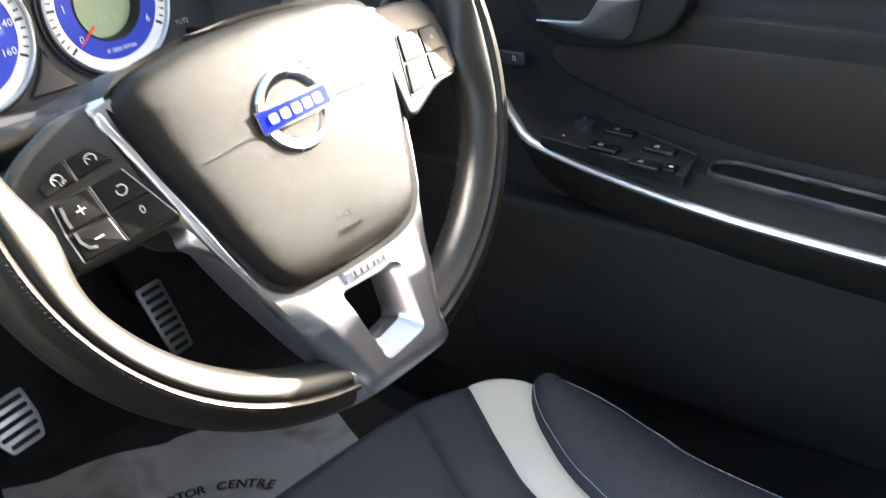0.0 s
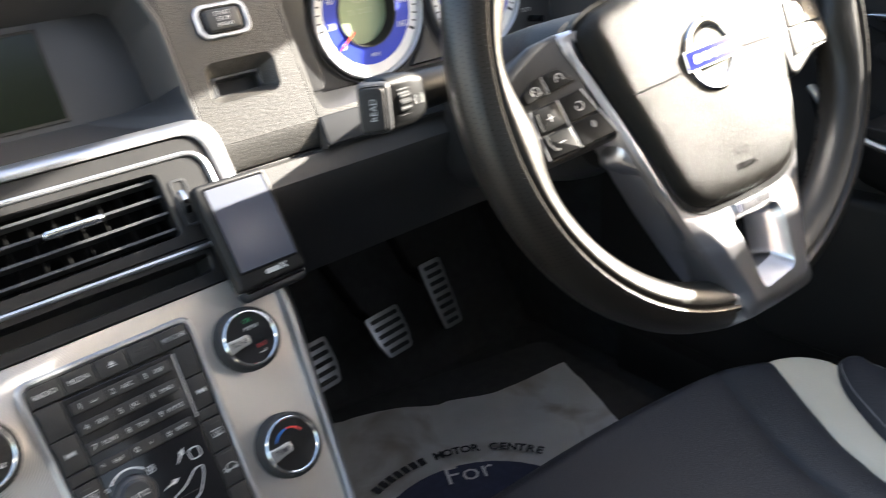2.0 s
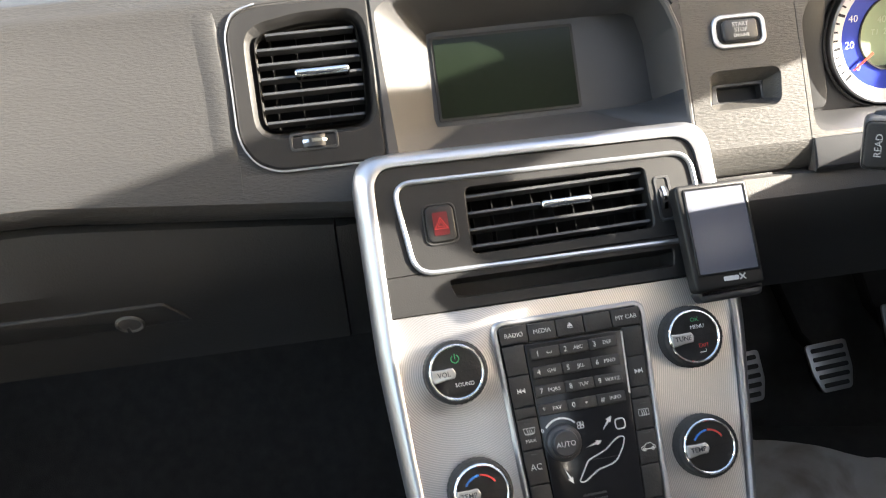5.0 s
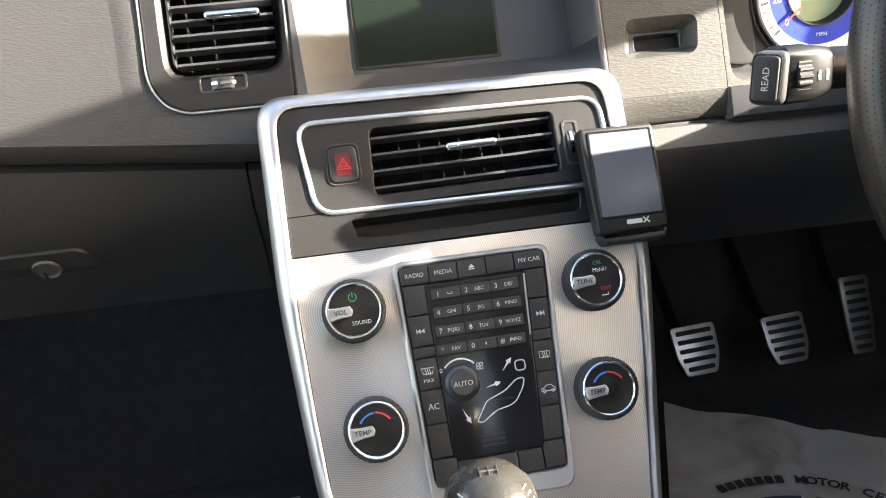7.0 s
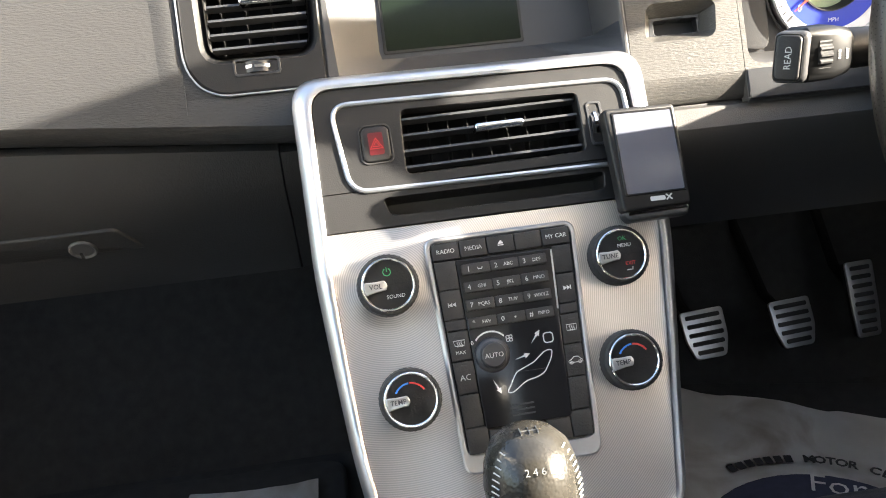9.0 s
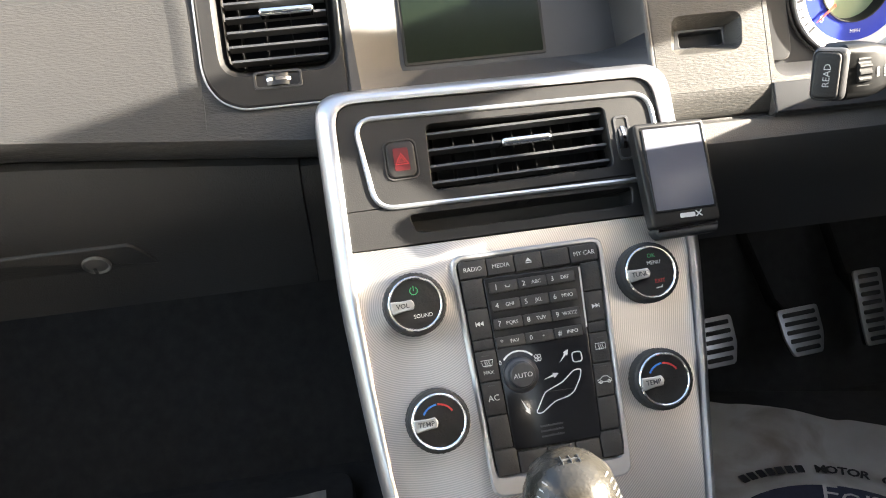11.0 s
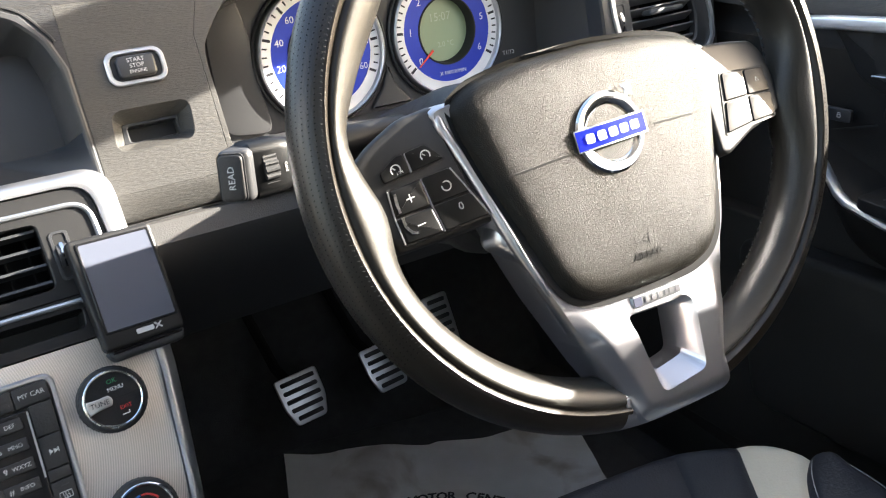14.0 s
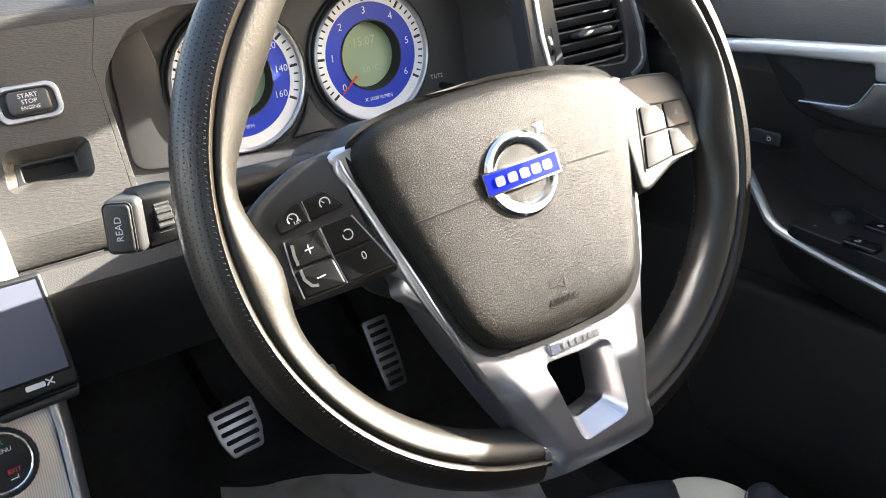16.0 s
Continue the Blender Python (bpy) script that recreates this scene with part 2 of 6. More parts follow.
C = frm((-0.0045, 0.128, 0.439), (0.163, 0.0085, 0), (-0.006, 0.0385, 0.066))   # centre stack
W = Matrix.Translation((0.37, 0, 0.62)) @ Matrix.Rotation(radians(-5.1), 4, "Z") @ frm((0, 0, 0), (1, 0, 0), (0, math.sin(0.335), math.cos(0.335)))      # steering wheel
D = frm((0, 0.262, 0.62), (1, 0, 0), (0, 0.42, 0.9))                            # dashboard face
B = frm((0.37, 0.345, 0.627), (1, 0, 0), (0, 0.08, 1))                          # instruments
V = frm((0.685, 0.262, 0.632), (1, 0.06, 0), (0, 0.2, 1))                       # driver's vent


def smooth(me, angle=35):
    for p in me.polygons:
        p.use_smooth = True
    me.set_sharp_from_angle(angle=radians(angle))


def part(name, bm, material, parent=None, label="", m=None, angle=35):
    """Links a bmesh as one mesh object, under a thing if one is given."""
    if m is not None:
        bmesh.ops.transform(bm, matrix=m, verts=bm.verts)
    bmesh.ops.recalc_face_normals(bm, faces=bm.faces)
    me = bpy.data.meshes.new(name)
    bm.to_mesh(me)
    bm.free()
    me.materials.append(material)
    smooth(me, angle)
    ob = new(name, me)
    if parent is not None:
        ob.parent = parent
        ob.matrix_parent_inverse = parent.matrix_world.inverted() if parent.type != "EMPTY" else Matrix.Translation(-parent.location)
    if label:
        ob["label"] = label
    return ob


def thing(name, label, category, at=(0, 0, 0), group="", kind=""):
    e = new(name)
    e.location = at
    e.empty_display_size = 0.02
    return tagged(e, label, category, group, kind)


def rrect(w, h, r=0.0, k=5, cx=0, cy=0, shear=0.0, taper=0.0):
    """Rounded rectangle, anticlockwise. taper: half width lost at the bottom; shear: shift of the top."""
    pts = []
    r = min(r, w / 2 - 1e-5, h / 2 - 1e-5)
    for sx, sy, a0 in ((1, 1, 0), (-1, 1, 90), (-1, -1, 180), (1, -1, 270)):
        if r <= 0:
            pts.append((sx * w / 2, sy * h / 2))
            continue
        for i in range(k + 1):
            a = radians(a0 + 90 * i / k)
            pts.append((sx * (w / 2 - r) + r * math.cos(a), sy * (h / 2 - r) + r * math.sin(a)))
    out = []
    for x, y in pts:
        f = 0.5 - y / h
        out.append((cx + x * (1 - 2 * taper / w * f) + shear * (y / h), cy + y))
    return out


def circle(r, k=32, cx=0, cy=0):
    return [(cx + r * math.cos(2 * math.pi * i / k), cy + r * math.sin(2 * math.pi * i / k)) for i in range(k)]


def soften(poly, r, k=4):
    """Rounds the corners of a polygon."""
    out, n = [], len(poly)
    for i in range(n):
        p0, p, p1 = Vector(poly[i - 1]), Vector(poly[i]), Vector(poly[(i + 1) % n])
        a, b = p0 - p, p1 - p
        rr = min(r, a.length * 0.45, b.length * 0.45)
        a, b = p + a.normalized() * rr, p + b.normalized() * rr
        for j in range(k + 1):
            t = j / k
            q = a * (1 - t) ** 2 + p * 2 * t * (1 - t) + b * t * t
            out.append((q.x, q.y))
    return out


def area(p):
    return sum(p[i - 1][0] * p[i][1] - p[i][0] * p[i - 1][1] for i in range(len(p))) / 2


def inset(poly, d):
    """The polygon moved inwards by d."""
    if area(poly) < 0:
        poly = poly[::-1]
    out, n = [], len(poly)
    for i in range(n):
        p0, p, p1 = Vector(poly[i - 1]), Vector(poly[i]), Vector(poly[(i + 1) % n])
        e0, e1 = (p - p0), (p1 - p)
        if e0.length < 1e-9 or e1.length < 1e-9:
            e0 = e1 = p1 - p0
        e0.normalize(), e1.normalize()
        n0, n1 = Vector((-e0.y, e0.x)), Vector((-e1.y, e1.x))
        b = n0 + n1
        if b.length < 1e-6:
            b = n0
        b = b.normalized()
        q = p + b * (d / max(0.5, b.dot(n0)))
        out.append((q.x, q.y))
    return out


def loft(bm, rings, cap0=True, cap1=True, closed=True):
    """Joins rings of 3D points that have the same count."""
    vs = [[bm.verts.new(p) for p in r] for r in rings]
    for a, b in zip(vs, vs[1:]):
        n = len(a)
        for i in range(n if closed else n - 1):
            j = (i + 1) % n
            try:
                bm.faces.new((a[i], a[j], b[j], b[i]))
            except ValueError:
                pass
    if cap0:
        bm.faces.new(vs[0][::-1])
    if cap1:
        bm.faces.new(vs[-1])
    return vs


def slab(poly, n0, n1, bev=0.0, bm=None, dish=0.0):
    """A plate from n0 to n1 with a rounded upper edge."""
    bm = bm or bmesh.new()
    if area(poly) < 0:
        poly = poly[::-1]
    rings = [[(x, y, n0) for x, y in poly]]
    if bev > 0:
        for a in (0, 30, 60, 90):
            s, c = math.sin(radians(a)), math.cos(radians(a))
            q = inset(poly, bev * (1 - c)) if a else poly
            rings.append([(x, y, n1 - bev * (1 - s)) for x, y in q])
    else:
        rings.append([(x, y, n1) for x, y in poly])
    loft(bm, rings)
    return bm


def resample(poly, c, k, a0=0.0):
    """Where k rays from c meet the polygon."""
    out = []
    for i in range(k):
        a = a0 + 2 * math.pi * i / k
        dx, dy = math.cos(a), math.sin(a)
        best = None
        for j in range(len(poly)):
            (x0, y0), (x1, y1) = poly[j - 1], poly[j]
            ex, ey = x1 - x0, y1 - y0
            det = dx * -ey + dy * ex
            if abs(det) < 1e-12:
                continue
            s = ((x0 - c[0]) * -ey + (y0 - c[1]) * ex) / det
            t = (dx * (y0 - c[1]) - dy * (x0 - c[0])) / det
            if s > 0 and -1e-6 <= t <= 1 + 1e-6 and (best is None or s > best):
                best = s
        out.append((c[0] + dx * best, c[1] + dy * best))
    return out


def ring(outer, inner, n0, n1, bev=0.0, k=72, c=None, bm=None, depth=None, back=None):
    """A plate with a hole. depth: how far the hole's wall runs back; back: the polygon where it ends."""
    bm = bm or bmesh.new()
    c = c or (sum(p[0] for p in inner) / len(inner), sum(p[1] for p in inner) / len(inner))
    angs = sorted({round(math.atan2(y - c[1], x - c[0]), 5) for x, y in list(outer) + list(inner)} | {round(-math.pi + 2 * math.pi * i / k, 5) for i in range(k)})

    def at(poly):
        return [resample(poly, c, 1, a)[0] for a in angs]
    o, i = at(outer), at(inner)
    rings = [[(x, y, n0) for x, y in o]]
    if bev:
        rings.append([(x, y, n1 - bev) for x, y in o])
        oi = [(p[0] + (c[0] - p[0]) * min(0.5, bev / max(1e-4, math.hypot(p[0] - c[0], p[1] - c[1]))), p[1] + (c[1] - p[1]) * min(0.5, bev / max(1e-4, math.hypot(p[0] - c[0], p[1] - c[1])))) for p in o]
        rings.append([(x, y, n1) for x, y in oi])
        ii = [(p[0] - (c[0] - p[0]) * min(0.5, bev / max(1e-4, math.hypot(p[0] - c[0], p[1] - c[1]))), p[1] - (c[1] - p[1]) * min(0.5, bev / max(1e-4, math.hypot(p[0] - c[0], p[1] - c[1])))) for p in i]
        rings.append([(x, y, n1) for x, y in ii])
        rings.append([(x, y, n1 - bev) for x, y in i])
    else:
        rings.append([(x, y, n1) for x, y in o])
        rings.append([(x, y, n1) for x, y in i])
    bk = at(back) if back else i
    rings.append([(x, y, n0 if depth is None else -depth) for x, y in bk])
    loft(bm, rings, False, False)
    return bm


def tube(path, r, k=10, bm=None, closed=False, flat=1.0, up=Vector((0, 0, 1))):
    """A round bar along 3D points; r may be a list."""
    bm = bm or bmesh.new()
    path = [Vector(p) for p in path]
    rings = []
    n = len(path)
    for i, p in enumerate(path):
        t = (path[(i + 1) % n] - path[i - 1]) if closed or 0 < i < n - 1 else (path[1] - path[0] if i == 0 else path[-1] - path[-2])
        t.normalize()
        a = t.cross(up)
        if a.length < 1e-4:
            a = t.cross(Vector((1, 0, 0)))
        a.normalize()
        b = a.cross(t)
        ri = r[i] if isinstance(r, (list, tuple)) else r
        rings.append([p + a * ri * math.cos(2 * math.pi * j / k) + b * ri * flat * math.sin(2 * math.pi * j / k) for j in range(k)])
    if closed:
        rings.append(rings[0])
    loft(bm, rings, not closed, not closed)
    if closed:
        bmesh.ops.remove_doubles(bm, verts=bm.verts, dist=1e-6)
    return bm


def lathe(profile, k=40, bm=None):
    """Turns (r, n) points about the n axis."""
    bm = bm or bmesh.new()
    loft(bm, [[(r * math.cos(2 * math.pi * i / k), r * math.sin(2 * math.pi * i / k), z) for i in range(k)] for r, z in profile])
    return bm


def box(x0, x1, y0, y1, z0, z1, bev=0.0):
    bm = slab([(x0, y0), (x1, y0), (x1, y1), (x0, y1)], z0, z1)
    if bev:
        bmesh.ops.bevel(bm, geom=bm.edges[:], offset=bev, segments=2, affect="EDGES", profile=0.6)
    return bm


def at(m, x, y, n=0.0, rot=0.0):
    return m @ Matrix.Translation((x, y, n)) @ Matrix.Rotation(radians(rot), 4, "Z")


def letters(text, size, m, material, parent, name="lettering", align="CENTER", thick=0.00012, label="", squash=1.0, bold=-0.005):
    """Raised print with the built-in font, on the plane of m."""
    cu = bpy.data.curves.new(name, "FONT")
    cu.body, cu.size, cu.extrude, cu.align_x, cu.align_y = text, size, thick, align, "CENTER"
    cu.resolution_u, cu.offset = 2, bold * size
    tmp = bpy.data.objects.new("tmp", cu)
    scene.collection.objects.link(tmp)
    bpy.context.view_layer.update()
    me = bpy.data.meshes.new_from_object(tmp.evaluated_get(bpy.context.evaluated_depsgraph_get()))
    bpy.data.objects.remove(tmp)
    bpy.data.curves.remove(cu)
    me.transform(m @ Matrix.Diagonal((squash, 1, 1, 1)))
    me.name = name
    me.materials.clear()
    me.materials.append(material)
    ob = new(name, me)
    ob.parent = parent
    ob.matrix_parent_inverse = parent.matrix_world.inverted() if parent.type != "EMPTY" else Matrix.Translation(-parent.location)
    if label:
        ob["label"] = label
    return ob


def arc(cx, cy, r, a0, a1, k=16):
    return [(cx + r * math.cos(radians(a0 + (a1 - a0) * i / k)), cy + r * math.sin(radians(a0 + (a1 - a0) * i / k))) for i in range(k + 1)]


def band(pts, w, n0, n1, bm=None, closed=False):
    """A flat strip of width w along 2D points."""
    bm = bm or bmesh.new()
    P = [Vector(p) for p in pts]
    n = len(P)
    rings = []
    for i, p in enumerate(P):
        t = (P[(i + 1) % n] - P[i - 1]) if closed or 0 < i < n - 1 else (P[1] - P[0] if i == 0 else P[-1] - P[-2])
        t.normalize()
        s = Vector((-t.y, t.x)) * w / 2
        rings.append([(p.x + s.x, p.y + s.y, n0), (p.x + s.x, p.y + s.y, n1), (p.x - s.x, p.y - s.y, n1), (p.x - s.x, p.y - s.y, n0)])
    if closed:
        rings.append(rings[0])
    loft(bm, rings, not closed, not closed)
    return bm


def extrude_x(profile, x0, x1, bm=None, k=1, bulge=None):
    """A closed (y, z) profile drawn out along x."""
    bm = bm or bmesh.new()
    rings = []
    for i in range(k + 1):
        x = x0 + (x1 - x0) * i / k
        rings.append([(x, y, z) for y, z in profile])
    loft(bm, rings)
    return bm


def line_at(pts, s):
    """A point of a smooth line through pts; s from 0 to 1."""
    n = len(pts) - 1
    i = min(int(s * n), n - 1)
    t = s * n - i
    p = [Vector(pts[max(0, min(n, i + k))]) for k in (-1, 0, 1, 2)]
    return 0.5 * (2 * p[1] + (p[2] - p[0]) * t + (2 * p[0] - 5 * p[1] + 4 * p[2] - p[3]) * t * t + (3 * p[1] - p[0] - 3 * p[2] + p[3]) * t ** 3)

# ---------- shell of the car ----------
def dface(v, n=0.0):
    """(y, z) of a point of the dashboard face at height v."""
    p = D @ Vector((0, v, n))
    return (p.y, p.z)


tagged(part("ground", box(-60, 60, -60, 60, -0.42, -0.40), M_GROUND), "pale concrete ground outside the car", "ground", kind="structure")
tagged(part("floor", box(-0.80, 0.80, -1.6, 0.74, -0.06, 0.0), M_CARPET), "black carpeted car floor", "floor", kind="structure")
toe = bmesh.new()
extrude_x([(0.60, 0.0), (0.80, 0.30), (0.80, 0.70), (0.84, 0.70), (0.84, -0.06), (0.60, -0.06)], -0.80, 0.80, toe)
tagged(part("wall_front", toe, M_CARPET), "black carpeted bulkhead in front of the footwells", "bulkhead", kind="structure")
tagged(part("ceiling", box(-0.62, 0.62, -1.5, -0.26, 1.13, 1.16, 0.01), M_ROOF), "pale fabric roof lining", "ceiling", kind="structure")
# the unseen left wall stops low so that more skylight reaches the footwells
tagged(part("wall_left", box(-0.84, -0.80, -1.6, 0.80, -0.06, 0.46), M_DARK), "unseen dark passenger side wall, kept low to let light in", "wall", kind="structure")
tagged(part("wall_right", box(0.83, 0.86, -1.6, 0.80, -0.06, 0.66), M_BODY), "painted steel outer skin of the driver's door", "wall", kind="structure")
tagged(part("trim_sill", box(0.775, 0.829, -1.6, 0.40, 0.0, 0.085, 0.01), M_DARK), "dark plastic door sill trim", "sill", kind="structure")
tagged(part("trim_kick", box(0.79, 0.829, 0.402, 0.80, 0.0, 0.60, 0.01), M_CARPET), "black carpeted kick panel in the driver's footwell", "trim", kind="structure")
tagged(part("wall_tunnel", box(-0.11, 0.105, 0.33, 0.79, 0.27, 0.56), M_CARPET), "black carpeted riser of the tunnel behind the console", "tunnel", kind="structure")
tagged(part("wall_rear", box(-0.80, 0.80, -1.66, -1.62, -0.06, 0.74), M_DARK), "dark trim behind the rear seats", "wall", kind="structure")
for s, nm in ((-1, "pillar_left"), (1, "pillar_right")):
    bm = tube([(s * 0.80, 0.82, 0.63), (s * 0.76, 0.47, 0.755), (s * 0.71, 0.11, 0.895), (s * 0.68, -0.08, 0.975), (s * 0.64, -0.28, 1.09), (s * 0.62, -0.50, 1.14)], 0.046, 10)
    tube([(s * 0.62, -0.40, 1.13), (s * 0.63, -0.9, 1.14), (s * 0.62, -1.5, 1.12)], 0.03, 8, bm)
    tube([(s * 0.80, -0.72, 0.62), (s * 0.63, -0.68, 1.14)], 0.04, 8, bm)
    tube([(s * 0.78, -1.62, 0.66), (s * 0.62, -1.45, 1.12)], 0.05, 8, bm)
    tagged(part(nm, bm, M_ROOF), "pale padded roof pillars of the car", "pillar", kind="structure")

# ---------- dashboard ----------
dash = thing("dashboard", "charcoal soft-grained plastic dashboard with a curved top pad", "dashboard", (0, 0.4, 0.55))


def crest(x):
    """The rolled lip of the top pad, the crease behind it and the shelf up to the windscreen."""
    f = min(1.0, max(0.0, (x + 0.32) / 0.36))
    yc = 0.315 + 0.047 * f ** 1.3
    zc = 0.7180 + 0.0125 * f
    return [(0.300, 0.7015), (0.3012, 0.7060), (0.3045, 0.7098), (0.3085, 0.7120), (yc - 0.003, zc - 0.0016), (yc - 0.0006, zc - 0.0002), (yc + 0.0012, zc + 0.0003), (yc + 0.005, zc + 0.0010), (0.46, 0.7405), (0.95, 0.765)]



def rise(x):
    """How far the lower edge of the dashboard climbs towards the passenger."""
    return 0.085 * max(0.0, -0.13 - max(x, -0.36))


def lower_roll(x):
    """The rolled lower edge, from the underside up to the face."""
    d = rise(x)
    return [(y + 0.45 * d, z + d) for y, z in ((0.262, 0.5505), (0.2500, 0.5510), (0.2430, 0.5545), (0.2375, 0.5630), (0.2355, 0.5690), (0.2385, 0.5750))]


def along_x(x0, x1, k, section):
    bm = bmesh.new()
    loft(bm, [[(x0 + (x1 - x0) * i / k, y, z) for y, z in section(x0 + (x1 - x0) * i / k)] for i in range(k + 1)])
    return bm


part("passenger_pad", along_x(-0.79, -0.2185, 24, lambda x: lower_roll(x) + [dface(-0.015), dface(0.03), dface(0.07)] + crest(x) + [(0.95, 0.5505 + rise(x))]), M_PAD, dash, "charcoal leather-grained passenger dash pad")
part("centre_lip", along_x(-0.2185, -0.1134, 6, lambda x: lower_roll(x) + [dface(-0.0297), (0.33, 0.582), (0.33, 0.5505 + rise(x))]), M_PAD, dash)
part("centre_lip", along_x(-0.1134, 0.1205, 8, lambda x: lower_roll(x) + [dface(-0.0365), (0.33, 0.575), (0.33, 0.5505 + rise(x))]), M_PAD, dash)
part("top_pad", along_x(-0.2185, 0.79, 40, lambda x: crest(x) + [(0.95, 0.70), (0.36, 0.70), (0.32, 0.70)]), M_PAD, dash, "charcoal grained top pad of the dashboard")
# soft swelling of the pad beside the vent housing
bm = bmesh.new()
rows_ = []
for i in range(21):
    v = 0.092 - 0.115 * i / 20
    h = math.sin(math.pi * min(1.0, max(0.0, (i + 1) / 22))) ** 0.5
    rows_.append([(x - 0.0006 * max(0, 10 - i), v, n * h - 0.0004) for x, n in ((-0.2188, 0.0005), (-0.2196, 0.0012), (-0.2225, 0.0019), (-0.2275, 0.0019), (-0.2320, 0.0014), (-0.2350, 0.0008), (-0.2375, 0.0003), (-0.2400, 0.0001))])
loft(bm, rows_, False, False, closed=False)
part("housing_swell", bm, M_PAD, dash, "", D)
lip_ = soften([(-0.2178, 0.070), (-0.2165, 0.0845), (-0.2000, 0.0940), (-0.1135, 0.0965), (0.0, 0.0985), (0.0750, 0.0992), (0.1010, 0.0890), (0.1150, 0.0680), (0.1180, 0.060)], 0.010, 4)[5:-5]
part("lip_gap", tube([(x, y, 0.0) for x, y in lip_], 0.0013, 6), M_HOLE, dash, "dark gap under the pad's lip", D)
# key panel between the screen and the instruments
kp = soften([(0.1215, -0.051), (0.212, -0.051), (0.2125, 0.055), (0.228, 0.099), (0.1215, 0.099)], 0.0005)
slot = rrect(0.057, 0.0300, 0.0075, 5, 0.1650, -0.0062, shear=0.003)
part("key_panel", ring(kp, slot, -0.02, 0.0, 0.0003, depth=0.015, back=inset(slot, 0.0078)), M_FACE, dash, "charcoal grained panel with the key slot", D)
part("key_roll", along_x(0.1215, 0.2120, 4, lambda x: [dface(-0.051), dface(-0.0535, -0.0004), dface(-0.058, -0.0022), dface(-0.066, -0.0062), dface(-0.0695, -0.0085), dface(-0.0705, -0.0105), dface(-0.0705, -0.03), dface(-0.051, -0.03)]), M_FACE, dash, "lower roll of the key panel")
part("key_lip", slab([(0.1215, -0.074), (0.2125, -0.074), (0.2125, -0.0708), (0.1215, -0.0708)], -0.05, -0.0115, 0.001), M_DARK, dash, "", D)
# opening for the instruments
arch_o = [(0.2121, -0.074), (0.612, -0.074), (0.612, 0.112), (0.2285, 0.112), (0.2281, 0.099), (0.2126, 0.055)]
arch_i = soften([(0.2165, -0.046), (0.600, -0.046), (0.603, 0.03), (0.575, 0.078), (0.50, 0.100), (0.32, 0.100), (0.245, 0.080), (0.2165, 0.045)], 0.012)
part("instrument_surround", ring(arch_o, arch_i, -0.012, 0.0, 0.0003, depth=0.03), M_FACE, dash, "charcoal grained surround of the instruments", D)
part("column_face", slab([(0.2132, -0.0735), (0.600, -0.0735), (0.600, -0.0500), (0.2132, -0.0500)], -0.001, 0.0016, 0.0008), M_SATIN, dash, "dark smooth face under the instruments", D)
cen = (0.41, 0.02)
fr = resample(arch_i, cen, 96)
bk = resample(soften([(-0.139, -0.063), (0.215, -0.063), (0.215, 0.03), (0.18, 0.08), (0.10, 0.095), (-0.03, 0.095), (-0.115, 0.06), (-0.139, 0.02)], 0.012), (0.035, 0.01), 96)
bm = bmesh.new()
loft(bm, [[D @ Vector((x, y, -0.012)) for x, y in fr], [B @ Vector((x, y, -0.0040)) for x, y in bk]], False, False)
part("instrument_tunnel", bm, M_GREY, dash)
# knee panel and glovebox
knee = [(0.262, 0.549), (0.2360, 0.549), (0.2275, 0.535), (0.2280, 0.529), (0.2400, 0.50), (0.258, 0.47), (0.29, 0.425), (0.40, 0.41), (0.40, 0.549)]
part("knee_panel", extrude_x(knee, 0.125, 0.79), M_KNEE, dash, "dark plastic knee panel under the steering column")
part("sill_strip", extrude_x([(0.2335, 0.558), (0.2330, 0.5495), (0.24, 0.5495), (0.26, 0.556)], 0.2135, 0.612), M_GREY, dash, "grey strip under the instruments")
cav = [(0.279, 0.5486), (0.2610, 0.5486), (0.2558, 0.5445), (0.259, 0.515), (0.282, 0.478), (0.293, 0.445), (0.306, 0.423), (0.40, 0.40), (0.40, 0.5486)]
part("lower_filler", extrude_x(cav, -0.1570, -0.10), M_DARK, dash)
glove = thing("glovebox", "dark plastic glovebox lid with a small lock", "glovebox", (-0.4, 0.27, 0.5))
gl = [(0.278, 0.5482), (0.2600, 0.5482), (0.2548, 0.5440), (0.258, 0.515), (0.281, 0.478), (0.292, 0.445), (0.305, 0.423), (0.36, 0.415), (0.36, 0.5482)]
part("lid", along_x(-0.72, -0.1584, 16, lambda x: [(y + (0.3 * rise(x) if z > 0.53 else 0), z + (rise(x) if z > 0.53 else 0)) for y, z in gl]), M_DARK, glove, "dark plastic glovebox lid")
G = frm((-0.328, 0.2803, 0.477), (1, 0, 0), (0, -0.52, 0.85))
part("pull", slab(soften([(-0.11, -0.010), (0.048, -0.010), (0.030, 0.018), (-0.11, 0.018)], 0.004), -0.004, 0.0020, 0.0015), M_DARK, glove, "recessed glovebox pull", G)
part("lock", lathe([(0.0, 0.0), (0.0112, 0.0), (0.0112, 0.0015), (0.0102, 0.0024), (0.0086, 0.0012), (0.0, 0.0010)], 28), M_LEVER, glove, "chrome lock barrel", at(G, 0, 0, 0.003))
part("keyhole", slab(rrect(0.0025, 0.008, 0.001), 0, 0.0003), M_HOLE, glove, "", at(G, 0, 0, 0.0096))
